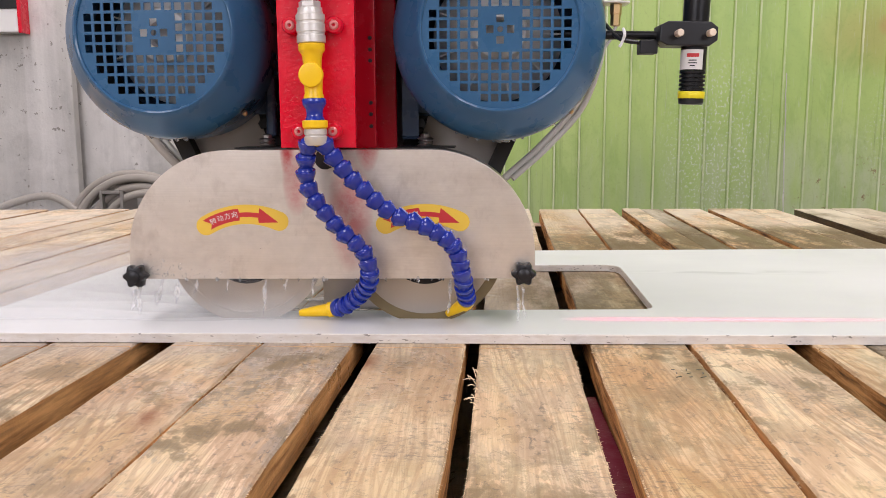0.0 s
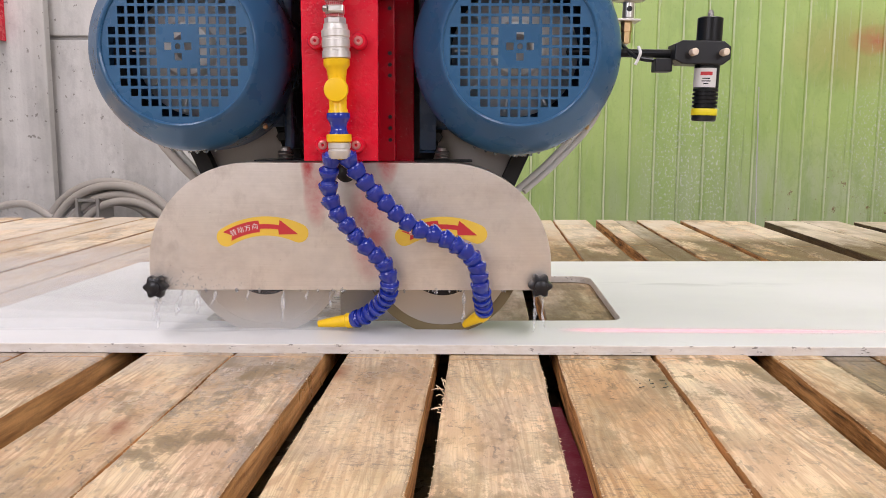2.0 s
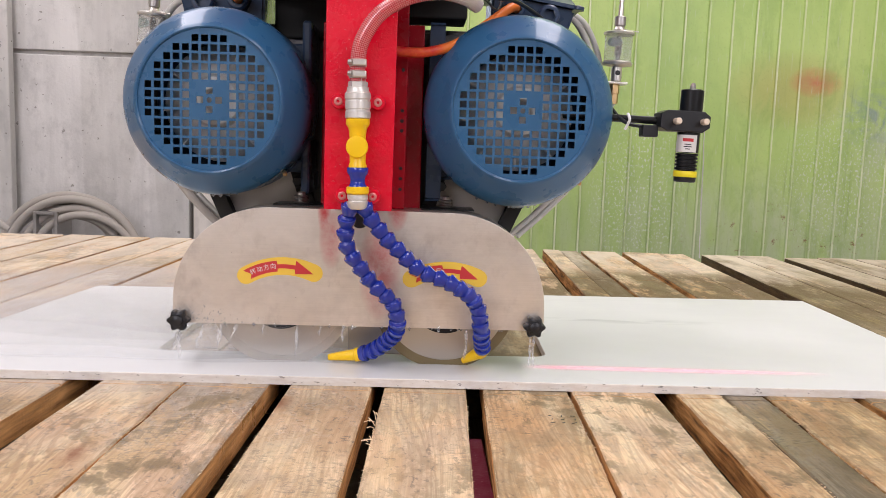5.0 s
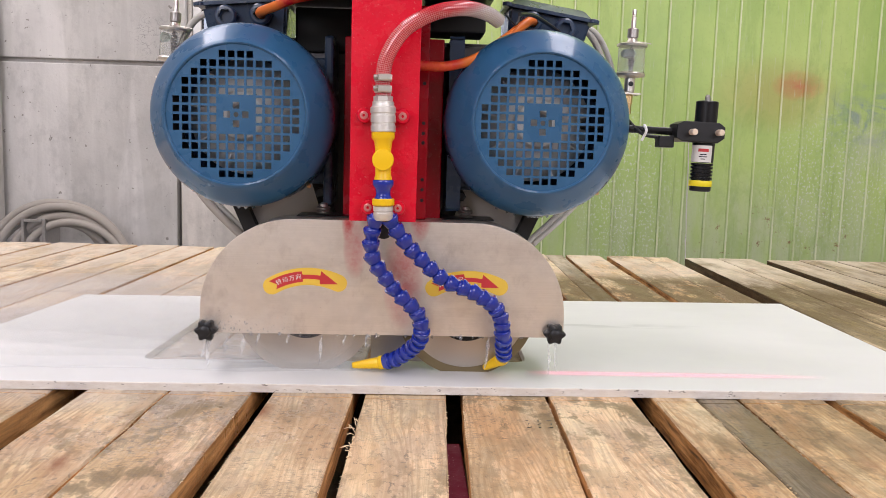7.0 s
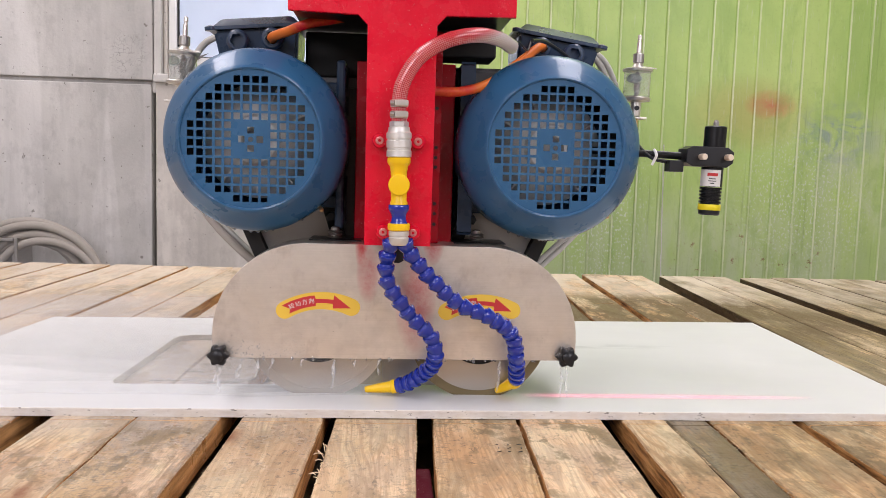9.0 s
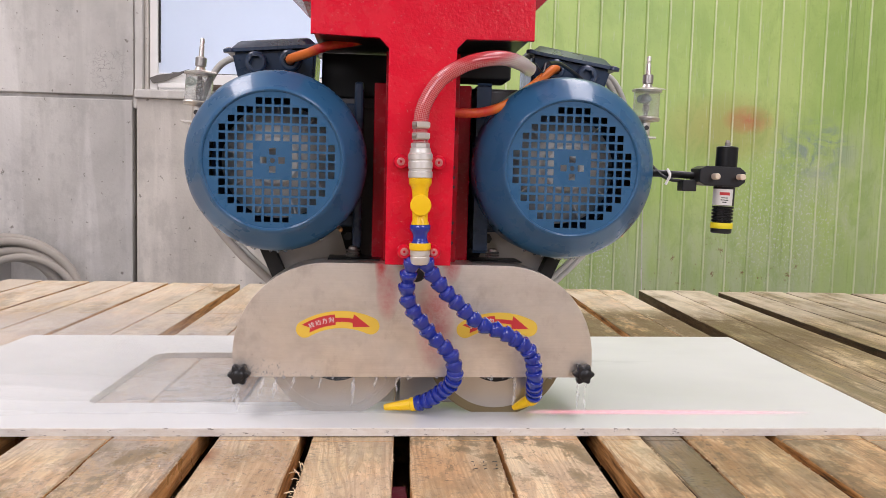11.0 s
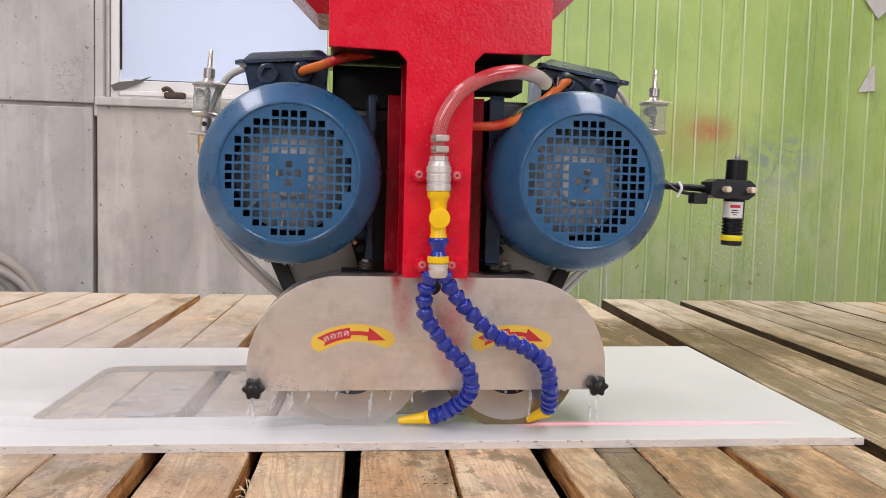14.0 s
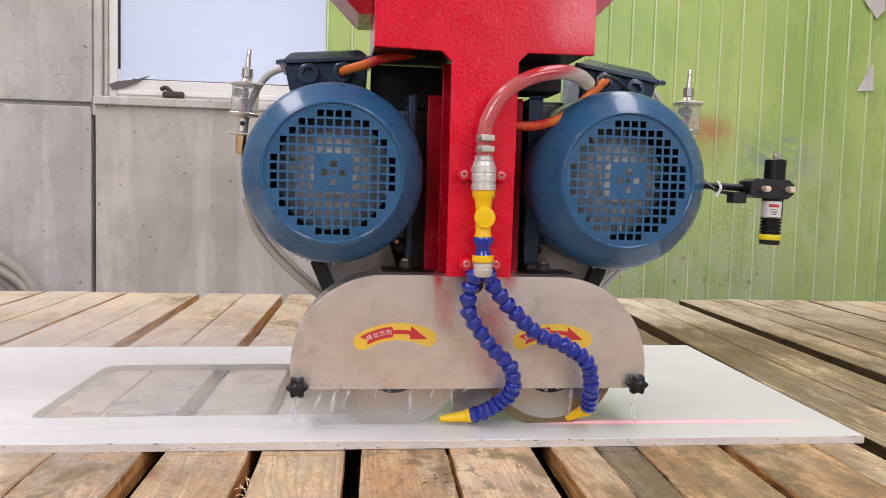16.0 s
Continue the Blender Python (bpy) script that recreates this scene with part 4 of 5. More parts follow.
part("cross_plate", box(-0.20, 0.215, 0.215, 0.23, 0.565, 0.606, 0.002), DARK_STEEL, HEAD)


# stainless blade guard
def guard_line(inset=0.0):
    r = 0.165 - inset
    x0, x1, top = -0.322 + inset, 0.327 - inset, 0.276 - inset
    return [(x1, 0.072)] + [(x1, 0.11)] + arc(x1 - r, top - r, r, 0, 90, 20) + arc(x0 + r, top - r, r, 90, 180, 20) + [(x0, 0.11), (x0, 0.070)]


gp = slab_of(guard_line(), 0.008, 0.0105, 0.0006)
guard = part("blade_guard", gp, STEEL, HEAD, "brushed stainless steel blade guard with red overspray")
lines = [[Vector((x, y, z)) for x, z in guard_line(i)] for i, y in ((0, 0.0107), (0, 0.105), (0.003, 0.105), (0.003, 0.0107))]
rim = bmesh.new()
loops = [[lines[j][i] for j in range(4)] for i in range(len(lines[0]))]
rings(loops, bm=rim)
part("guard_wrap", rim, STEEL, guard)
part("guard_back", slab_of(guard_line(0.004), 0.100, 0.1035), DULL_STEEL, guard)
# belt case and belts behind it
for sx, off in ((-1, 0.0), (1, 0.006)):
    case = bmesh.new()
    a, b = Vector((sx * 0.150 + off, 0.20, 0.16)), Vector((sx * 0.26 + off, 0.20, 0.45))
    d = (b - a).normalized()
    n = Vector((d.z, 0, -d.x))
    rings([[a + n * 0.075 + Vector((0, y, 0)), b + n * 0.10 + Vector((0, y, 0)), b - n * 0.10 + Vector((0, y, 0)), a - n * 0.075 + Vector((0, y, 0))] for y in (0.0, 0.05)], bm=case)
    part("belt_case", case, CASE, HEAD, "dull grey steel belt case")
    for s in (-1, 1):
        p = a + n * s * 0.070 + Vector((0, -0.035, 0))
        q = b + n * s * 0.088 + Vector((0, -0.035, 0))
        part("belt", rings([[p + n * w + Vector((0, y, 0)) for w, y in ((-0.013, 0), (0.013, 0), (0.013, 0.03), (-0.013, 0.03))],
                            [q + n * w + Vector((0, y, 0)) for w, y in ((-0.013, 0), (0.013, 0), (0.013, 0.03), (-0.013, 0.03))]]), RUBBER, HEAD)
    sp = bmesh.new()
    sx0 = -0.115 if sx < 0 else 0.150
    for i in range(3):
        lathe([(0.011, 0), (0.014, 0.002), (0.011, 0.004)], pose(sx0, 0.10, 0.278 + i * 0.0055), 18, bm=sp)
    lathe([(0.008, 0), (0.008, 0.022), (0.005, 0.024)], pose(sx0, 0.10, 0.276), 12, bm=sp)
    part("spring_bolt", sp, DULL_STEEL, HEAD, smooth=30)
    part("spring_plate", box(sx0 - 0.045, sx0 + 0.05, 0.06, 0.14, 0.2765, 0.2785), BLACK_METAL, HEAD)


def star_knob(x, z):
    k = empty("knob", pose(0, 0, 0), HEAD)
    n = 60
    def loop(y, s):
        return [Vector((x + s * (0.0172 + 0.0024 * math.cos(6 * a)) * math.cos(a), y, z + s * (0.0172 + 0.0024 * math.cos(6 * a)) * math.sin(a))) for a in (2 * math.pi * i / n for i in range(n))]
    part("star_grip", rings([loop(0.004, 0.86), loop(0.001, 1), loop(-0.012, 1), loop(-0.0155, 0.9), loop(-0.0165, 0.72)]), BLACK, k, smooth=40)
    part("cap", lathe([(0.0105, 0), (0.0100, 0.003), (0.006, 0.005), (0.001, 0.0055)], front(x, -0.0165, z), 20), BLACK, k, smooth=40)
    part("washer", lathe([(0.010, 0), (0.010, 0.0045)], front(x, 0.0085, z), 20), BLACK, k)


star_knob(-0.308, 0.0775)
star_knob(0.3085, 0.0825)
part("centre_knob", lathe([(0.015, 0), (0.016, 0.004), (0.016, 0.016), (0.012, 0.019)], front(0.0, 0.0075, 0.262), 18), BLACK, HEAD, smooth=40)


# rotation stickers
def banana(cx, cz, r0, r1, a0, a1, y, round_ends=True):
    mid, half = (r0 + r1) / 2, (r1 - r0) / 2
    pts = arc(cx, cz, r1, a0, a1, 24)
    if round_ends:
        ca, sa = math.cos(radians(a1)), math.sin(radians(a1))
        pts += arc(cx + mid * ca, cz + mid * sa, half, a1, a1 + 180, 8)[1:-1]
    pts += arc(cx, cz, r0, a1, a0, 24)
    if round_ends:
        ca, sa = math.cos(radians(a0)), math.sin(radians(a0))
        pts += arc(cx + mid * ca, cz + mid * sa, half, a0 + 180, a0 + 360, 8)[1:-1]
    return slab_of(pts, y, y - 0.0004)


def text_mesh(words, size, m):
    cu = bpy.data.curves.new("writing", "FONT")
    cu.body, cu.size, cu.align_x, cu.align_y, cu.extrude = words, size, "CENTER", "CENTER", 0.0001
    ob = new("writing", cu)
    dg = bpy.context.evaluated_depsgraph_get()
    made = bmesh.new()
    made.from_mesh(bpy.data.meshes.new_from_object(ob.evaluated_get(dg)))
    bpy.data.objects.remove(ob)
    bmesh.ops.transform(made, matrix=m, verts=made.verts)
    return made


def sticker(cx, cz, lean):
    """Bent round (cx, cz), leaning by some degrees."""
    R = 0.125

    def on(r, a):
        return cx + r * math.cos(radians(a + lean)), cz + r * math.sin(radians(a + lean))

    part("direction_sticker", banana(cx, cz, R - 0.0155, R + 0.0155, 62 + lean, 118 + lean, 0.0078), STICKER, guard, "yellow sticker with a red rotation arrow")
    shaft = [on(R + 0.0095, 118 - 2 * i) for i in range(14)] + [on(R + 0.0032, 91.5 - 2 * i) for i in range(8)]
    shaft += [on(R + 0.0115, 77.5), on(R - 0.002, 62), on(R - 0.0120, 76.5)]
    shaft += [on(R - 0.0042, 77.5 + 2 * i) for i in range(8)] + [on(R - 0.0095, 92 + 2 * i) for i in range(13)] + [on(R - 0.002, 113.5)]
    part("arrow", slab_of(shaft, 0.0073, 0.0070), STICKER_RED, guard)
    for ch, a in zip("转动方向", (111.5, 106.0, 100.5, 95.0)):
        x, z = on(R, a)
        part("writing", text_mesh(ch, 0.0108, front(x, 0.0067, z, a + lean - 90)), WHITE_PLASTIC, guard, "white printed characters")


sticker(-0.1305, 0.0498, 3.5)
sticker(0.1535, 0.0505, 2)


# blades
def blade(cx, cz, r, name, rim):
    b = empty(name, pose(cx, 0.030, cz), HEAD)
    part("disc", lathe([(0.02, -0.0012), (r - 0.016, -0.0012), (r - 0.016, 0.0012), (0.02, 0.0012)], front(0, 0, 0), 72), BLADE, b, "wet steel saw blade", smooth=40)
    part("segment_rim", lathe([(r - 0.0158, -0.0018), (r, -0.0018), (r, 0.0018), (r - 0.0158, 0.0018), (r - 0.0158, -0.0018)], front(0, 0, 0), 72, caps=False), rim, b, smooth=40)
    part("flange", lathe([(0.001, 0.0013), (0.062, 0.0013), (0.062, 0.008), (0.04, 0.012), (0.001, 0.012)], front(0, 0, 0), 40), BLACK_METAL, b, smooth=40)
    return b


BLADES = [blade(-0.138, 0.122, 0.128, "saw_blade", SEGMENT_MISTED), blade(0.152, 0.122, 0.128, "saw_blade", SEGMENT)]

# plate added to darken the opening seen between the two blades
part("gap_filler_plate", box(-0.022, 0.085, 0.070, 0.074, 0.008, 0.10, 0.001), DULL_STEEL, guard, "dull steel plate added in the dark gap between blades")

# ---- water line on the column ----
PY = -0.083
HZ = ((-0.0035, PY, 0.488), (-0.0035, PY, 0.522), (0.004, PY - 0.002, 0.555), (0.030, PY - 0.004, 0.594), (0.075, PY - 0.004, 0.621), (0.125, PY + 0.006, 0.632), (0.163, PY + 0.028, 0.629), (0.186, PY + 0.052, 0.621))


def braided_hose():
    line = smooth_line(HZ, 12)
    n, r = 24, 0.0125
    loops, up, run = [], Vector((0, -1, 0)), [0.0]
    for i, q in enumerate(line):
        d = (line[min(i + 1, len(line) - 1)] - line[max(i - 1, 0)]).normalized()
        s = d.cross(up).normalized()
        up = s.cross(d).normalized()
        loops.append([q + r * (math.cos(a) * s + math.sin(a) * up) for a in (2 * math.pi * k / n for k in range(n))])
        if i:
            run.append(run[-1] + (q - line[i - 1]).length)
    made = rings(loops, caps=False)
    uv = made.loops.layers.uv.new("UVMap")
    made.verts.index_update()
    for f in made.faces:
        ks = [lp.vert.index for lp in f.loops]
        wrap = {k % n for k in ks} == {0, n - 1}
        for lp in f.loops:
            i, k = divmod(lp.vert.index, n)
            k = n if wrap and k == 0 else k
            lp[uv].uv = (k * 32 / n, run[i] / (2 * math.pi * r) * 32)
    return made


part("water_hose", braided_hose(), HOSE_CLEAR, HEAD, "clear braided water hose", smooth=60)


def on_pipe(z):
    """A pose on the slightly leaning water pipe, at a height."""
    return pose(0.001 - 0.020 * (z - 0.285), PY, z, 0, -1.1, 0)


for z in (0.4925, 0.5105):
    clamp = part("hose_clamp", lathe([(0.0130, 0), (0.0142, 0.0005), (0.0142, 0.0115), (0.0130, 0.012)], on_pipe(z), 28), CHROME, HEAD, "steel hose clamp with a worm screw", smooth=35)
    x = -0.0035
    part("screw_housing", box(x - 0.0075, x + 0.0150, PY - 0.0195, PY - 0.0128, z + 0.0008, z + 0.0112, 0.0022), CHROME, clamp)
    part("worm_screw", rod((x - 0.0075, PY - 0.0160, z + 0.006), (x - 0.0145, PY - 0.0150, z + 0.006), 0.0046, 8, bevel=0.0008), DULL_STEEL, clamp, smooth=30)
part("hose_tail", lathe([(0.0150, 0), (0.0158, 0.001), (0.0158, 0.0075), (0.0125, 0.009), (0.0125, 0.013)], on_pipe(0.4795), 6), ALUMINIUM, HEAD)
part("union", lathe([(0.0185, 0), (0.0205, 0.001), (0.0205, 0.0105), (0.0192, 0.0115), (0.0192, 0.0150), (0.0205, 0.0160), (0.0205, 0.0265), (0.0196, 0.0275), (0.0196, 0.0300), (0.0208, 0.0312), (0.0208, 0.0395), (0.0190, 0.0408), (0.0175, 0.0450), (0.0175, 0.0490), (0.0140, 0.0500)],
     on_pipe(0.4297), 36), ALUMINIUM, HEAD, "nickel-plated union with turned rings", smooth=30)


def pipe_clip(z, reach, mid):
    c = part("pipe_clip", box(mid - reach, mid + reach, -0.070, -0.056, z - 0.006, z + 0.006, 0.002), RED, HEAD, "red painted pipe clip")
    for sx in (-1, 1):
        ear = bmesh.new()
        lathe([(0.0125, -0.010), (0.0125, 0.006), (0.0105, 0.0085)], front(mid + sx * reach, -0.066, z), 24, bm=ear)
        box(mid + sx * 0.021 - 0.008, mid + sx * 0.021 + 0.008, -0.074, -0.058, z - 0.0085, z + 0.0085, 0.002, bm=ear)
        part("ear", ear, RED, c, smooth=40)
        part("screw", lathe([(0.0068, 0.006), (0.0068, 0.010), (0.0048, 0.0118), (0.0028, 0.0118), (0.0022, 0.008)], front(mid + sx * (reach + 0.0003), -0.066, z), 16), SCREW, c, smooth=30)


pipe_clip(0.4563, 0.0315, -0.0025)
valve = part("water_valve", lathe([(0.0180, 0.0), (0.0190, -0.001), (0.0190, -0.0090), (0.0178, -0.0110), (0.0150, -0.0150), (0.0135, -0.0240), (0.0130, -0.0330), (0.0140, -0.0450), (0.0130, -0.0600), (0.0128, -0.0700), (0.0145, -0.0740), (0.0145, -0.0790)], on_pipe(0.4295), 32),
             YELLOW, HEAD, "yellow plastic water valve", smooth=40)
h = lathe([(0.0176, 0), (0.0176, 0.005), (0.0166, 0.0064), (0.0130, 0.0068), (0.001, 0.0068)], front(-0.001, PY - 0.0125, 0.385), 32)
part("valve_handle", h, YELLOW, valve, smooth=40)
part("blue_coupling", lathe([(0.0168, 0.0015), (0.0176, 0), (0.0176, -0.0060), (0.0165, -0.0085), (0.0135, -0.0130), (0.0120, -0.0190), (0.0125, -0.0245), (0.0150, -0.0290), (0.0150, -0.0305)], on_pipe(0.3508), 32), BLUE_PLASTIC, HEAD, smooth=40)
part("yellow_collar", lathe([(0.0165, 0), (0.0184, -0.0012), (0.0184, -0.0100), (0.0165, -0.0120)], on_pipe(0.3215), 32), YELLOW, HEAD, smooth=40)
part("lower_union", lathe([(0.0155, 0), (0.0167, -0.001), (0.0167, -0.0080), (0.0155, -0.0092), (0.0155, -0.0105), (0.0167, -0.0116), (0.0162, -0.0200), (0.0140, -0.0240)], on_pipe(0.3093), 32), ALUMINIUM, HEAD, smooth=40)
pipe_clip(0.3053, 0.0245, -0.0005)
y_piece = bmesh.new()
tube([(0, PY, 0.300), (-0.004, PY + 0.002, 0.293), (-0.011, PY + 0.007, 0.286)], 0.0105, 14, 5, bm=y_piece)
tube([(0, PY, 0.300), (0.004, PY + 0.002, 0.294), (0.011, PY + 0.007, 0.287)], 0.0105, 14, 5, bm=y_piece)
part("y_piece", y_piece, YELLOW, HEAD, smooth=40)

CHAINS = [[(-0.0125, -0.075, 0.284), (-0.0165, -0.070, 0.269), (-0.019, -0.065, 0.249), (-0.018, -0.060, 0.226), (-0.008, -0.057, 0.204), (0.008, -0.053, 0.182), (0.024, -0.049, 0.161), (0.042, -0.046, 0.143), (0.059, -0.043, 0.127),
           (0.068, -0.040, 0.106), (0.070, -0.036, 0.085), (0.065, -0.024, 0.067), (0.053, -0.010, 0.051), (0.038, 0.000, 0.037), (0.021, 0.009, 0.026), (0.004, 0.014, 0.020)],
          [(0.0125, -0.075, 0.285), (0.020, -0.070, 0.272), (0.032, -0.066, 0.256), (0.049, -0.062, 0.235), (0.068, -0.059, 0.217), (0.086, -0.056, 0.199), (0.105, -0.053, 0.184), (0.124, -0.051, 0.174), (0.147, -0.050, 0.167),
           (0.168, -0.048, 0.156), (0.188, -0.046, 0.143), (0.204, -0.043, 0.124), (0.210, -0.039, 0.101), (0.213, -0.034, 0.079), (0.217, -0.014, 0.054), (0.219, 0.004, 0.034)]]


def chain(points, nozzle_to):
    """Ball-and-socket coolant hose: alike cups strung along a line, closer together where it bends."""
    base = empty("coolant_hose", pose(0, 0, 0), HEAD)
    base["label"] = "blue ball-and-socket coolant hose with a yellow nozzle"
    line = smooth_line(points, 10)
    rng = random.Random(len(points) + int(1000 * abs(points[3][0])))
    me = None
    run, at, q = 0.0, 0.0, 0
    total = sum((b - a).length for a, b in zip(line, line[1:]))
    spots = []
    step = 0.0222
    for i, (a, b) in enumerate(zip(line, line[1:])):
        d = (b - a).length
        while at <= run + d:
            spots.append((a.lerp(b, (at - run) / d), (line[min(i + 4, len(line) - 1)] - line[max(i - 3, 0)]).normalized()))
            at += step - 0.0072 * min(1.0, max(0.0, (at / total - 0.42) * 3.5))
        run += d
    for p, d in spots:
        if me is None:
            cup = lathe([(0.0080, -0.0114), (0.0104, -0.0104), (0.0116, -0.0086), (0.0120, -0.0068), (0.0126, -0.0060), (0.0147, 0.0000), (0.0152, 0.0010), (0.0152, 0.0058), (0.0146, 0.0064), (0.0120, 0.0062), (0.0114, 0.0085), (0.0098, 0.0105), (0.0078, 0.0116)], n=22)
            ob = part("link", cup, BLUE_PLASTIC, base, smooth=28)
            me = ob.data
        else:
            ob = new("link", me)
            ob.parent = base
        ob.matrix_basis = Matrix.Translation(p) @ (-d).to_track_quat("Z", "Y").to_matrix().to_4x4() @ pose(0, 0, 0, rng.gauss(0, 5), rng.gauss(0, 5), 0)
    end = Vector(points[-1])
    tip = Vector(nozzle_to)
    L = (tip - end).length
    part("nozzle", lathe([(0.0098, -0.008), (0.0125, 0.0), (0.0125, 0.008), (0.0105, 0.010), (0.0090, 0.5 * L), (0.0062, L - 0.004), (0.0052, L), (0.0036, L), (0.0036, L - 0.012)], along(end, tip), 20), YELLOW, base, "yellow nozzle", smooth=35)


chain(CHAINS[0], (-0.052, 0.020, 0.012))
chain(CHAINS[1], (0.188, 0.026, 0.010))

# ---- electric cables ----
part("orange_cable", tube([(-0.2385, 0.150, 0.6435), (-0.235, 0.115, 0.644), (-0.205, 0.085, 0.650), (-0.165, 0.075, 0.664), (-0.12, 0.09, 0.676), (-0.08, 0.12, 0.69)], 0.0088, 14, 8), ORANGE, HEAD, "orange motor cable", smooth=60)
part("orange_cable", tube([(0.270, 0.150, 0.646), (0.262, 0.115, 0.645), (0.245, 0.09, 0.634), (0.205, 0.06, 0.601), (0.155, 0.03, 0.565), (0.105, 0.012, 0.548), (0.06, 0.008, 0.547), (0.042, 0.006, 0.549)], 0.0085, 14, 8), ORANGE, HEAD, "orange motor cable", smooth=60)
part("cable_tie", tube([(0.20, -0.005, 0.635), (0.225, 0.05, 0.628), (0.235, 0.075, 0.648)], 0.002, 6, 5), BLACK, HEAD)
part("thin_cable", tube([(0.225, 0.0, 0.638), (0.26, 0.06, 0.645), (0.31, 0.11, 0.628), (0.335, 0.13, 0.61)], 0.0035, 8, 6), BLACK, HEAD)
for sx, xs in ((-1, -0.004), (1, 0.016)):
    for j, (dr, mt) in enumerate(((0.0, PALE_CABLE),) if sx < 0 else ((0.0, PALE_CABLE), (0.015, PALE_CABLE))):
        pts = [(sx * (0.335 + dr) + xs, 0.25, 0.668), (sx * (0.385 + dr) + xs, 0.258, 0.645), (sx * (0.418 + dr) + xs, 0.268, 0.59), (sx * (0.432 + dr) + xs, 0.28, 0.53), (sx * (0.437 + dr) + xs, 0.29, 0.45), (sx * (0.405 + dr) + xs, 0.29, 0.35), (sx * (0.34 + dr) + xs, 0.27, 0.275), (sx * (0.27 + dr) + xs, 0.24, 0.215)]
        part("cooling_hose", tube(pts, 0.0068 - 0.001 * j, 12, 14), mt, HEAD, "pale grey hose looping round the motor", smooth=60)

for dy, r in ((0.0, 0.0085), (0.022, 0.0065)):
    part("cooling_hose", tube([(-0.432, 0.29 + dy, 0.40), (-0.408, 0.28 + dy, 0.335), (-0.362, 0.26 + dy, 0.280), (-0.305, 0.23 + dy, 0.232), (-0.25, 0.215 + dy, 0.19)], r, 12, 10), GREY_HOSE, HEAD, "pale grey hose looping round the motor", smooth=60)


# ---- drip-feed oilers ----
def oiler(x, y, z, lean):
    """z is the underside of the glass."""
    s = 1 if x > 0 else -1
    o = empty("drip_oiler", pose(x, y, z) @ pose(0, 0, 0, 0, lean, 0) @ pose(-x, -y, -z), HEAD)
    o["label"] = "glass drip oiler with chrome cap"
    part("base_cap", lathe([(0.012, -0.009), (0.0285, -0.006), (0.0298, -0.001), (0.0265, 0.002)], pose(x, y, z), 32), CHROME, o, smooth=35)
    part("cup", lathe([(0.0270, 0.0022), (0.0270, 0.053), (0.0258, 0.053), (0.0258, 0.0022), (0.0270, 0.0022)], pose(x, y, z), 32, caps=False), GLASS, o, smooth=35)
    oval = bmesh.new()
    oval.faces.new([oval.verts.new((x + 0.0274 * math.sin(b), y - 0.0274 * math.cos(b), z + 0.037 + 0.0095 * math.sin(a))) for b, a in ((-0.55 + 0.60 * math.cos(c), c) for c in (radians(15 * i) for i in range(24)))])
    part("oval_label", oval, LABEL_GREY, o, "small grey oval label on the glass")
    part("cap", lathe([(0.0262, 0.0535), (0.0302, 0.0535), (0.0308, 0.0575), (0.0262, 0.0600), (0.012, 0.063), (0.0085, 0.070)], pose(x, y, z), 32), CHROME, o, smooth=35)
    part("spindle", lathe([(0.0045, 0.002), (0.0045, 0.014)] + [(r, 0.015 + 0.0035 * i + d) for i in range(9) for r, d in ((0.0055, 0.0), (0.0078, 0.0012), (0.0055, 0.0024))] + [(0.0045, 0.050), (0.004, 0.052)], pose(x, y, z), 16), DULL_STEEL, o, smooth=35)
    part("adjuster", lathe([(0.0085, 0.070), (0.0110, 0.072), (0.0110, 0.088), (0.0085, 0.090)], pose(x, y, z), 20), DULL_STEEL, o, smooth=35)
    part("needle", lathe([(0.0052, 0.090), (0.0048, 0.112), (0.0036, 0.113), (0.0036, 0.117), (0.0048, 0.118), (0.0044, 0.126), (0.002, 0.128)], pose(x, y, z), 14), CHROME, o, smooth=35)
    part("lever", rod((x - 0.004, y, z + 0.066), (x + 0.036, y - 0.01, z + 0.060), 0.0011, 8), CHROME, o)
    part("sight_pipe", lathe([(0.0105, -0.008), (0.0105, -0.036), (0.0085, -0.038)], pose(x, y, z), 20), CHROME, o, smooth=35)
    part("sight_hole", lathe([(0.005, 0), (0.005, 0.0022)], front(x, y - 0.0095, z - 0.021), 14), BLACK, o)
    part("bracket", box(x - 0.028, x + 0.02, y - 0.018, y + 0.03, z - 0.043, z - 0.039, 0.001), CHROME, o)
    part("brass_nut", lathe([(0.0105, -0.043), (0.0105, -0.060), (0.009, -0.062), (0.009, -0.080), (0.005, -0.082)], pose(x - 0.002, y, z), 6), BRASS, o)
    part("feed_pipe", tube([(x, y, z - 0.08), (x - 0.02 * s, y, z - 0.12), (x - 0.09 * s, y + 0.02, z - 0.19), (x - 0.15 * s, y + 0.04, z - 0.24)], 0.003, 8, 6), PALE_CABLE, o)


oiler(-0.434, 0.262, 0.570, 4)
oiler(0.487, 0.250, 0.568, 1)


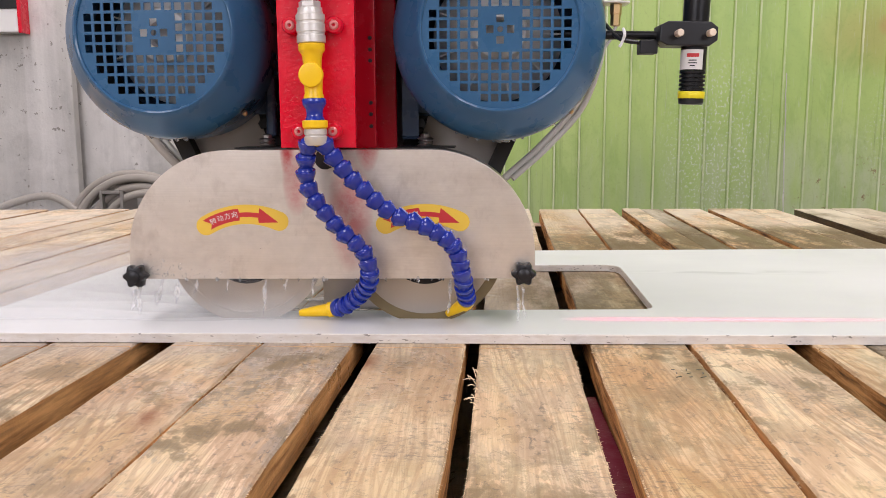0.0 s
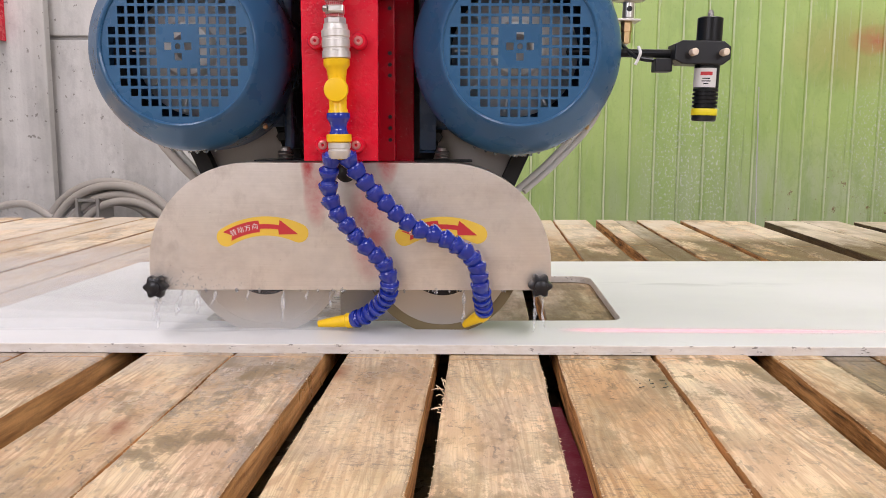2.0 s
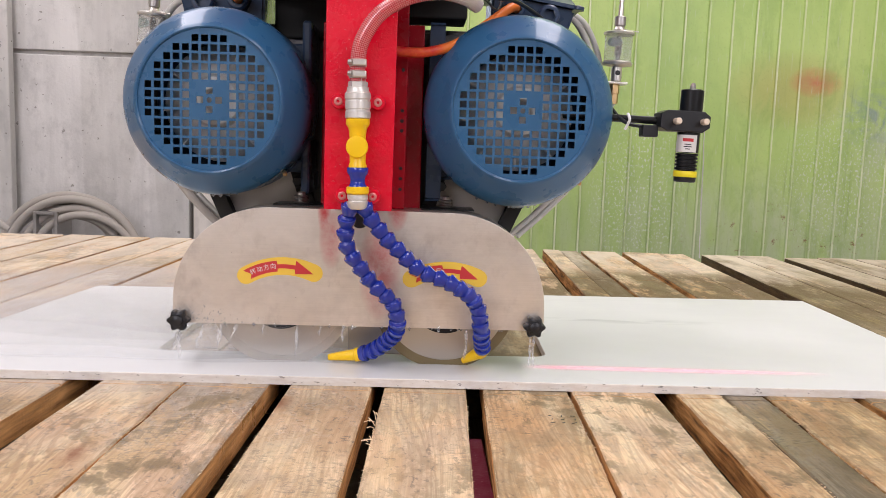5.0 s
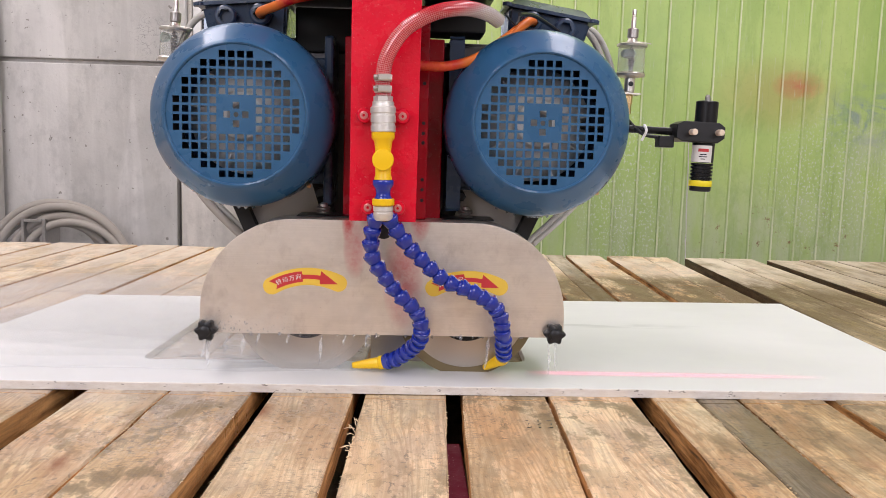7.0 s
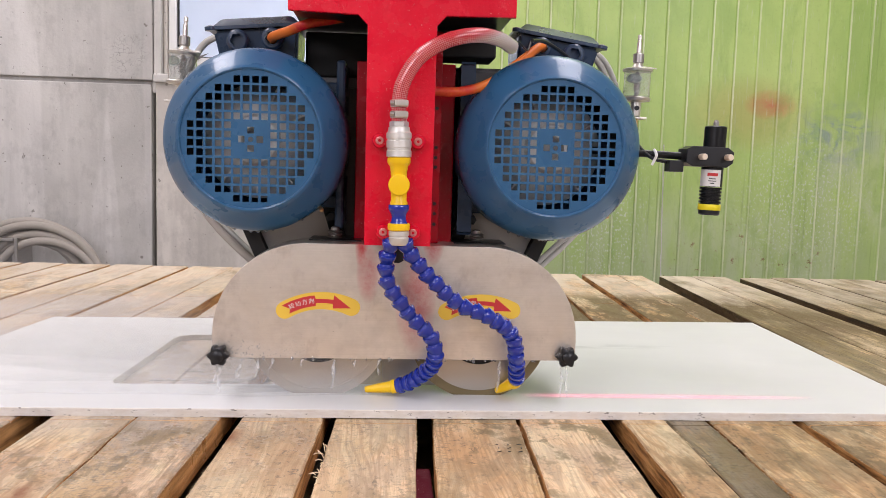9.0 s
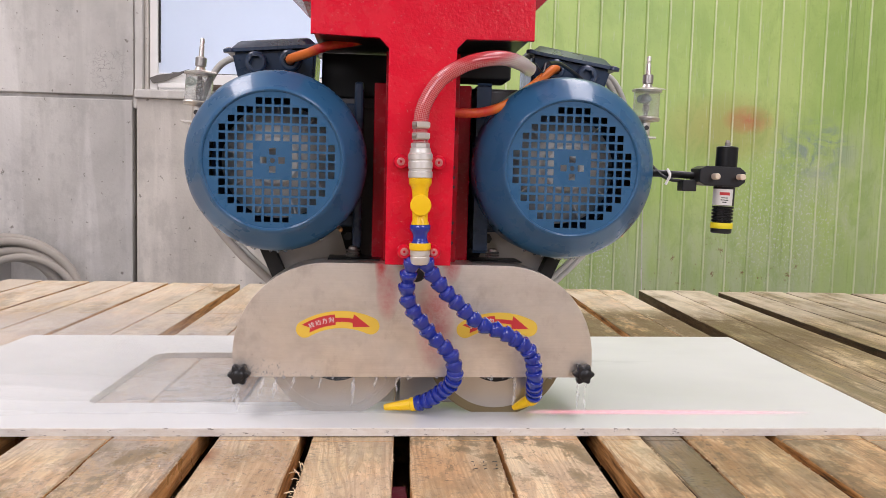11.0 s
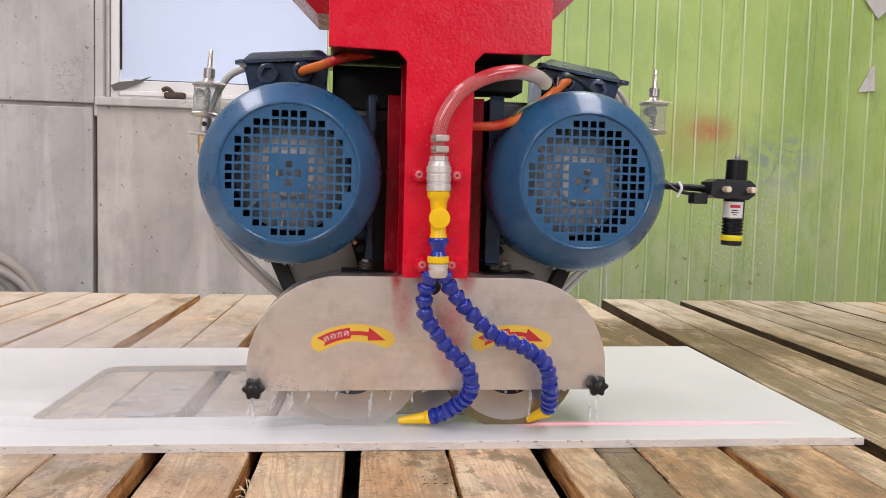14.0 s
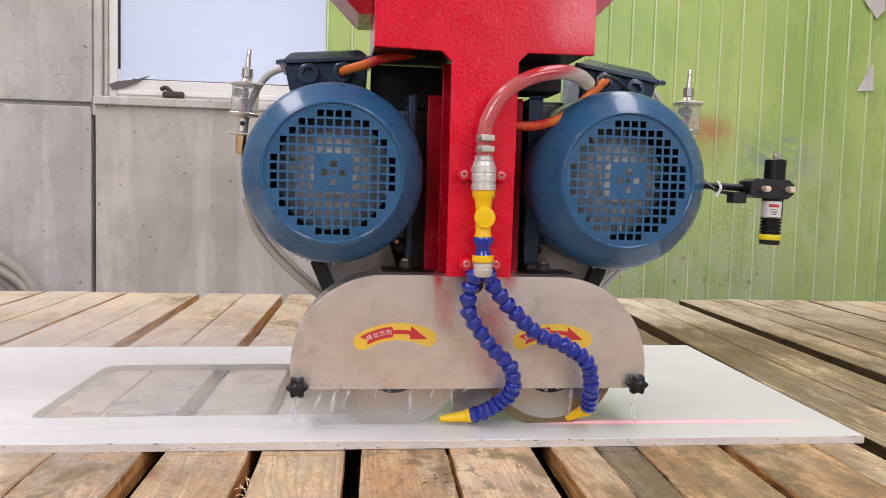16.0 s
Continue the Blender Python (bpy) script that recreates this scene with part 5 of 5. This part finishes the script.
# ---- line laser on its arm ----
def line_laser(x, y):
    o = empty("line_laser", pose(0, 0, 0), HEAD)
    o["label"] = "black line laser in a clamp on an arm"
    tilt = 1.5
    m = pose(x, y, 0.425, 0, tilt, 0)
    part("barrel", lathe([(0.0165, 0.078), (0.0195, 0.076), (0.0195, 0.0)], m, 32), BLACK_METAL, o, smooth=35)
    part("cable_stub", lathe([(0.005, 0.078), (0.005, 0.084), (0.003, 0.089)], m, 12), DULL_STEEL, o)
    part("label_core", lathe([(0.0192, 0.0), (0.0192, -0.031)], m, 32), BLACK_METAL, o, smooth=35)
    paper = [[m @ Vector((0.01935 * math.sin(b), -0.01935 * math.cos(b), z)) for b in (-1.9 + 2.45 * j / 16 for j in range(17))] for z in (-0.0005, -0.0300)]
    part("warning_label", rings(paper, close=False), WHITE_PLASTIC, o, "white warning label", smooth=35)
    for i, (w, hgt, dz, mt) in enumerate(((0.019, 0.0055, -0.009, STICKER_RED), (0.012, 0.0016, -0.0165, BLACK), (0.014, 0.0016, -0.0205, BLACK), (0.008, 0.0016, -0.0245, BLACK))):
        bar = []
        for z in (dz - hgt / 2, dz + hgt / 2):
            bar.append([m @ Vector((0.0195 * math.sin(b), -0.0195 * math.cos(b), z)) for b in (-0.30 - w / 0.04 + w / 0.02 * j / 6 for j in range(7))])
        part("label_bar", rings(bar, close=False), mt, o)
    prof = []
    for i in range(5):
        z = -0.032 - i * 0.0062
        prof += [(0.0195, z), (0.0195, z - 0.0036), (0.0168, z - 0.0038), (0.0168, z - 0.0060)]
    part("cooling_ribs", lathe(prof, m, 32), BLACK_METAL, o, smooth=35)
    part("yellow_band", lathe([(0.0198, -0.0625), (0.0201, -0.063), (0.0201, -0.0725), (0.0198, -0.073)], m, 32), YELLOW_PAINT, o, smooth=35)
    part("lens_ring", lathe([(0.0188, -0.0732), (0.0188, -0.080), (0.017, -0.082), (0.012, -0.082)], m, 32), BLACK, o, smooth=35)
    cl = slab_of([(-0.057, -0.012), (-0.045, -0.018), (0.017, -0.018), (0.029, -0.009), (0.029, 0.010), (0.018, 0.018), (-0.045, 0.018), (-0.057, 0.012)], -0.024, 0.024, 0.002)
    bmesh.ops.transform(cl, matrix=pose(x, y, 0.447, 0, tilt, 0), verts=cl.verts)
    part("clamp", cl, BLACK, o, "black clamp block")
    for sx in (-0.031, 0.016):
        part("clamp_screw", lathe([(0.0056, 0), (0.0056, 0.017), (0.0046, 0.0185)], front(x + sx, y - 0.024, 0.447), 18), PALE_BRASS, o, smooth=35)
    part("arm_block", box(x - 0.084, x - 0.057, y - 0.012, y + 0.016, 0.419, 0.440, 0.002), BLACK, o)
    part("arm", rod((x - 0.26, y + 0.06, 0.456), (x - 0.03, y + 0.002, 0.447), 0.0068, 14), BLACK_METAL, o)
    part("arm_cable", tube([(x - 0.02, y + 0.01, 0.436), (x - 0.08, y + 0.004, 0.437), (x - 0.112, y + 0.008, 0.444), (x - 0.128, y + 0.05, 0.470), (x - 0.145, y + 0.12, 0.51), (x - 0.16, y + 0.2, 0.58)], 0.0034, 8, 6), BLACK, o)
    part("tie", tube([(x - 0.107, y + 0.006, 0.458), (x - 0.107, y - 0.008, 0.448), (x - 0.110, y - 0.006, 0.438), (x - 0.114, y - 0.006, 0.430)], 0.0026, 6, 5), WHITE_PLASTIC, o)


line_laser(0.566, 0.020)

# ---- the laser's line on the stone ----
laser = mat("red_laser_light", (0.9, 0.2, 0.25), 1.0)
lk = Nodes(laser)
lx = lk.xyz(lk.coords())
away = lk.math("ABSOLUTE", lx[1])
core = lk.math("SUBTRACT", 1.0, lk.math("MULTIPLY", away, 1 / 0.0022), clamp=True)
halo = lk.math("POWER", lk.math("SUBTRACT", 1.0, lk.math("MULTIPLY", away, 1 / 0.028), clamp=True), 2.2)
run = lk.math("MULTIPLY", lk.math("ADD", lx[0], 0.27), 1 / 0.57)
fade = lk.math("ADD", lk.math("MULTIPLY", core, lk.ramp(run, (0.05, 0.0), (0.30, 0.5), (0.75, 0.55), (1.0, 0.0))), lk.math("MULTIPLY", halo, lk.ramp(run, (0.0, 0.0), (0.12, 0.38), (0.6, 0.38), (1.0, 0.0))), clamp=True)
fade = lk.math("MULTIPLY", fade, lk.ramp(lk.noise(lk.coords((30, 120, 1)), 1.5, 3), (0.3, 0.6), (0.7, 1.0)))
lk.link(fade, lk.b.inputs["Alpha"])
lk.link(lk.mix(core, (1.0, 0.36, 0.46), (1.0, 0.80, 0.84)), lk.b.inputs["Emission Color"])
lk.b.inputs["Base Color"].default_value = (0.8, 0.4, 0.45, 1)
lk.b.inputs["Emission Strength"].default_value = 0.75
LINE = tagged(mesh_ob("laser_line", box(-0.27, 0.30, -0.028, 0.028, TOP + 0.0004, TOP + 0.0006), laser), "thin red laser line on the wet stone", "laser line")

# ---- water that drips and sprays from the guard ----
def stream(x, y, z0, z1, r, seed, lean=0.0):
    """A ragged string of falling water, thick and thin by turns."""
    rng = random.Random(seed)
    loops, n, ph = [], 10, rng.uniform(0, 6.28)
    for i in range(19):
        t = i / 18
        body = math.sin(math.pi * min(1, 0.10 + 0.9 * t)) ** 0.7
        rr = r * (0.12 + 0.62 * body * (0.62 + 0.38 * math.sin(ph + t * (7 + 2 * (seed % 4)))))
        c = Vector((lean * t + 0.0011 * math.sin(seed * 1.7 + t * (6 + seed % 3)) + rng.uniform(-0.0005, 0.0005), 0, z0 + (z1 - z0) * t))
        loops.append([c + Vector((rr * math.cos(a), 0.7 * rr * math.sin(a), 0)) for a in (2 * math.pi * k / n for k in range(n))])
    ob = tagged(mesh_ob("water_stream", rings(loops), WATER, smooth=60), "thin stream of white cooling water falling on stone", "water", "water streams")
    return ob, Vector((x, y, 0))


STREAMS = [stream(*a) for a in (
    (-0.305, 0.004, 0.062, 0.010, 0.0085, 1, -0.006), (-0.313, 0.006, 0.056, 0.022, 0.0065, 2, -0.008),
    (0.300, 0.004, 0.066, 0.006, 0.0058, 3, 0.001), (0.311, 0.006, 0.066, 0.006, 0.0052, 4, 0.004),
    (-0.105, 0.014, 0.072, 0.012, 0.0062, 5, -0.006), (-0.068, 0.014, 0.072, 0.050, 0.0052, 15, -0.003),
    (0.192, 0.014, 0.073, 0.014, 0.0058, 6, -0.006), (-0.165, 0.014, 0.072, 0.050, 0.0045, 7, -0.002), (-0.030, 0.014, 0.072, 0.044, 0.005, 8, 0.0),
    (-0.240, 0.013, 0.072, 0.030, 0.0080, 9, -0.010), (-0.215, 0.013, 0.072, 0.046, 0.0058, 10, -0.008),
    (-0.268, 0.013, 0.072, 0.026, 0.0085, 12, -0.014))]


def droplets():
    """Drops on the guard round the knob and under its edge."""
    rng = random.Random(5)
    out = []
    proto = None
    for i in range(70):
        x = -0.30 + abs(rng.gauss(0, 0.05))
        z = 0.074 + abs(rng.gauss(0, 0.011))
        s = rng.uniform(0.0006, 0.0016)
        if proto is None:
            b = bmesh.new()
            bmesh.ops.create_icosphere(b, subdivisions=1, radius=1)
            ob = part("drop", b, DROP, HEAD, smooth=60)
            proto = ob.data
        else:
            ob = new("drop", proto)
            ob.parent = HEAD
        ob.matrix_basis = Matrix.Translation((x, 0.0078, z)) @ Matrix.Diagonal((s, s * 0.6, s * rng.uniform(1, 1.6), 1))
    for i in range(26):
        x = rng.uniform(-0.27, 0.3)
        ob = new("drop", proto)
        ob.parent = HEAD
        s = rng.uniform(0.0015, 0.0035)
        ob.matrix_basis = Matrix.Translation((x, 0.0095, 0.0705)) @ Matrix.Diagonal((s, s, s * rng.uniform(1, 2.2), 1))

    for cx, cz, r in ((-0.252, 0.453, 0.161), (0.269, 0.454, 0.166)):
        for i in range(16):
            a = radians(rng.gauss(-92, 22))
            s = rng.uniform(0.0018, 0.0038)
            ob = new("drop", proto)
            ob.parent = HEAD
            ob.matrix_basis = Matrix.Translation((cx + r * math.cos(a), rng.uniform(0.04, 0.07), cz + r * math.sin(a))) @ Matrix.Diagonal((s, s, s * 1.1, 1))


droplets()


# ---- spray thrown back by the blades ----
def spray():
    """Thin fans of spray behind the guard, one behind the other; they thin out away from the blade."""
    m = mat("fine_water_spray", (0.92, 0.93, 0.94), 1.0)
    k = Nodes(m)
    k.b.inputs["Specular IOR Level"].default_value = 0.0
    o = k.xyz(k.coords())
    # x runs back from the guard (negative), z up
    far = k.ramp(k.math("MULTIPLY", o[0], -1 / 1.0), (0.0, 0.0), (0.10, 0.9), (0.35, 0.75), (1.0, 0.0))
    rise = k.math("ADD", 0.05, k.math("MULTIPLY", o[0], -0.38))
    high = k.math("POWER", k.math("SUBTRACT", 1.0, k.math("DIVIDE", o[2], rise), clamp=True), 1.3)
    puff = k.ramp(k.noise(k.coords((3, 3, 9), randomised=True), 2.2, 4, 0.6, 0.5), (0.30, 0.55), (0.72, 1.0))
    k.link(k.math("MULTIPLY", k.math("MULTIPLY", k.math("MULTIPLY", far, high), puff), 0.29), k.b.inputs["Alpha"])
    base = tagged(empty("water_spray"), "fine white water mist thrown back over the slab", "water spray")
    for y, lean in ((0.0045, 1), (0.005, 2), (0.03, -3), (0.06, 4), (0.10, 8), (0.16, 12)):
        sheet = bmesh.new()
        n = 14
        vs = [[sheet.verts.new((-1.0 * i / n, 0.012 * math.sin(i * 1.1 + y * 40), z * (0.05 + 0.38 * i / n))) for i in range(n + 1)] for z in (0.0, 0.5, 1.0)]
        for a, b in zip(vs, vs[1:]):
            for i in range(n):
                sheet.faces.new((a[i], a[i + 1], b[i + 1], b[i]))
        ob = part("spray_fan", sheet, m, base)
        ob.matrix_basis = pose(0.03 if y < 0.0047 else -0.27 if y < 0.01 else -0.12, y, TOP + 0.001, 0, 0, -lean)
    return base


SPRAY = spray()


# ---- things along the back wall ----
def hose_coil():
    o = tagged(empty("hose_coil", pose(-2.27, 3.32, -0.36)), "dusty grey hose coiled on the wall behind the table", "hose")
    for j, (r, dy, dx) in enumerate(((0.405, 0.0, 0.0), (0.385, -0.04, 0.035), (0.365, 0.03, -0.035), (0.335, -0.03, 0.06), (0.325, 0.02, -0.05), (0.295, -0.01, 0.02), (0.30, -0.05, 0.10))):
        pts = [(dx + r * math.cos(a), dy + 0.01 * math.sin(3 * a), r * math.sin(a)) for a in (radians(-50 + 280 * i / 16) for i in range(17))]
        part("turn", tube(pts, 0.022, 12, 5), GREY_HOSE, o, smooth=60)
    part("tail", tube([(-0.33, 0.0, 0.2), (-0.5, 0.0, 0.28), (-0.75, -0.02, 0.22), (-1.0, -0.02, 0.1)], 0.022, 12, 6), GREY_HOSE, o, smooth=60)
    part("tail", tube([(-0.36, -0.03, 0.1), (-0.55, -0.02, 0.19), (-0.8, -0.02, 0.1)], 0.022, 12, 6), GREY_HOSE, o, smooth=60)
    ch = bmesh.new()
    box(-0.165, -0.148, -0.08, 0.12, -0.46, 0.315, 0.003, bm=ch)
    box(-0.148, -0.05, -0.08, 0.12, 0.296, 0.315, 0.003, bm=ch)
    box(-0.05, -0.032, -0.08, 0.12, -0.46, 0.315, 0.003, bm=ch)
    part("holder", ch, DULL_STEEL, o, "steel channel that carries the hose")


hose_coil()
board = tagged(mesh_ob("leaning_board", box(-4.3, -2.62, 3.40, 3.46, FLOOR, 1.6, 0.004), CONCRETE), "grey board standing against the concrete wall", "board")
cab = tagged(empty("control_cabinet"), "white cabinet with black louvre and red edge on the wall", "cabinet")
part("body", box(-3.4, -2.856, 3.32, 3.399, 0.82, 1.5, 0.006), WHITE_PLASTIC, cab)
part("edge_strip", box(-2.855, -2.835, 3.31, 3.399, 0.815, 1.5, 0.003), RED, cab, "red edge strip")
part("louvre", box(-3.38, -2.858, 3.312, 3.319, 0.945, 1.2, 0.003), BLACK, cab, "black louvre")
paper = slab_of([(2.93, 1.10), (3.04, 1.11), (3.03, 1.27), (3.0, 1.24)], WALL_Y - 0.075, WALL_Y - 0.072)
tagged(mesh_ob("torn_tape", paper, PLASTER), "torn strip of pale tape stuck on the green wall", "tape")
paper2 = slab_of([(2.94, 1.66), (3.03, 1.55), (3.08, 1.60), (3.06, 1.9), (2.98, 1.9)], WALL_Y - 0.075, WALL_Y - 0.072)
tagged(mesh_ob("torn_tape", paper2, PLASTER), "torn strip of pale tape stuck on the green wall", "tape")
OLD_TOOL = paint("worn_brown_tool", (0.085, 0.06, 0.045), 0.6, 0.3, 0.4, 0.0)
tool = tagged(empty("hand_tool"), "dark worn hand tool lying on the window sill", "tool")
part("tool_body", box(-1.255, -1.135, WALL_Y - 0.020, WALL_Y + 0.020, WZ0 - 0.004, WZ0 + 0.036, 0.012), OLD_TOOL, tool)
part("tool_neck", tube([(-1.205, WALL_Y - 0.005, WZ0 + 0.03), (-1.235, WALL_Y - 0.005, WZ0 + 0.055), (-1.265, WALL_Y, WZ0 + 0.045)], 0.013, 10, 5), OLD_TOOL, tool)

torn = slab_of([(-1.558, 0.965), (-1.511, 0.985), (-1.40, 1.000), (-1.33, 1.025), (-1.39, 0.985), (-1.47, 0.950), (-1.54, 0.935)], WALL_Y + 0.030, WALL_Y + 0.034)
tagged(mesh_ob("torn_sheet", torn, FLOOR_GREY), "torn dirty sheet stuck in the corner of the window", "sheet")


def shavings():
    o = tagged(empty("wood_shavings", pose(-0.372, -0.27, DECK - 0.004)), "pale splinters caught in a gap between planks", "splinters")
    rng = random.Random(3)
    for i in range(16):
        a, l = rng.uniform(0, math.pi), rng.uniform(0.006, 0.018)
        p = Vector((rng.uniform(-0.006, 0.006), rng.uniform(-0.10, 0.06), rng.uniform(-0.002, 0.006)))
        d = Vector((math.cos(a), math.sin(a), rng.uniform(-0.3, 0.5))) * l
        part("splinter", tube([p - d / 2, p + Vector((0, 0, 0.002)), p + d / 2], 0.0007, 5, 3), SPLINTER, o)


SPLINTER = mat("pale_splinter", (0.80, 0.62, 0.40), 0.7)
shavings()


def fray_planks():
    """Torn fibres left by the saw along the planks' upper edges."""
    rng = random.Random(21)
    vs, fs = [], []
    for i, p in enumerate(PLANKS):
        if not -1.1 < p[0] < 1.1:
            continue
        for side in (0, 1):
            y = -0.80
            while y < 0.0:
                y += rng.expovariate(1 / 0.005)
                if noise.noise((i * 2.3 + side * 9, y * 7, 4)) < -0.10:
                    continue
                s = -1 if side == 0 else 1
                x = plank_edges(i, y, *p[:4])[side] - s * 0.0012
                z = DECK - 0.0012 + rng.uniform(-0.001, 0.0006)
                l, w = rng.uniform(0.0012, 0.0042), rng.uniform(0.0003, 0.0008)
                a = rng.gauss(0, 0.8)
                tip = (x + s * l * math.cos(a), y + l * math.sin(a), z + rng.uniform(-0.0012, 0.0012))
                n = len(vs)
                vs += [(x, y - w, z), (x, y + w, z), (x, y, z + 1.4 * w), tip]
                fs += [(n, n + 1, n + 3), (n + 1, n + 2, n + 3), (n + 2, n, n + 3)]
    me = bpy.data.meshes.new("frayed_edge")
    me.from_pydata(vs, [], fs)
    me.materials.append(SPLINTER)
    ob = new("frayed_edge", me)
    ob.parent = TABLE
    ob["kind"] = "stuff"
    ob["label"] = "pale torn wood fibres along the plank edges"


fray_planks()


def puddle(x, y, rx, ry, seed):
    rng = random.Random(seed)
    ph = [rng.uniform(0, 6.28) for _ in range(4)]
    ring = []
    for i in range(40):
        a = 2 * math.pi * i / 40
        k = 1 + 0.22 * math.sin(2 * a + ph[0]) + 0.16 * math.sin(3 * a + ph[1]) + 0.10 * math.sin(5 * a + ph[2]) + 0.06 * math.sin(9 * a + ph[3])
        ring.append((x + rx * k * math.cos(a), y + ry * k * math.sin(a)))
    z = DECK + 0.0018
    made = rings([[Vector((px, py, z)) for px, py in ring], [Vector((x + 0.97 * (px - x), y + 0.97 * (py - y), z + 0.0007)) for px, py in ring]])
    tagged(mesh_ob("puddle", made, PUDDLE), "shallow clear puddle on the wet planks", "puddle", "puddles")


PUDDLE = mat("clear_puddle", (0.97, 0.97, 0.97), 0.03, trans=1.0, ior=1.33)
for args in ((-0.60, 0.16, 0.055, 0.020, 1), (-0.66, 0.24, 0.028, 0.016, 2), (-0.71, 0.16, 0.020, 0.012, 3), (-0.57, 0.36, 0.03, 0.012, 6)):
    puddle(*args)


def ink_marks():
    """A stamp that cannot be read: short dark bars."""
    o = tagged(empty("stamp_mark", pose(-0.088, -0.225, DECK + 0.0012)), "smudged black stamp on a pine plank", "stamp")
    rng = random.Random(8)
    for i in range(9):
        x, y, l = (i % 3) * 0.016 - 0.014 + rng.uniform(-0.003, 0.003), (i // 3) * 0.016 - 0.012, rng.uniform(0.004, 0.009)
        bar = box(-l / 2, l / 2, -0.0009, 0.0009, 0.0, 0.0006)
        bmesh.ops.transform(bar, matrix=pose(x, y, 0.0, 0, 0, rng.choice((0, 30, -25, 80))), verts=bar.verts)
        part("bar", bar, BLACK, o)


ink_marks()


# ---- what moves ----
def slide(t):
    """How far the head has run along the slab."""
    return -0.6006 + 0.03753 * t


def motions():
    walk(HEAD, [(t, pose(slide(t), 0, 0)) for t in (0, 4, 8, 12, 16)])
    walk(SPRAY, [(t, pose(slide(t), 0, 0)) for t in (0, 4, 8, 12, 16)])
    walk(LINE, [(t, pose(0.04 + 0.022 * t, 0.028, 0)) for t in (0, 4, 8, 12, 16)])
    for i, (ob, at) in enumerate(STREAMS):
        rng = random.Random(40 + i)
        walk(ob, [(j * 0.1, pose(at.x + slide(j * 0.1) + rng.uniform(-0.003, 0.003), at.y, rng.uniform(-0.004, 0.004), 0, rng.uniform(-2, 2), rng.uniform(-35, 35))) for j in range(161)])
    for b in BLADES + FANS:
        at = b.matrix_basis.translation.copy()
        walk(b, [(j * 0.1, pose(*at, 0, 77 * j, 0)) for j in range(161)])


motions()
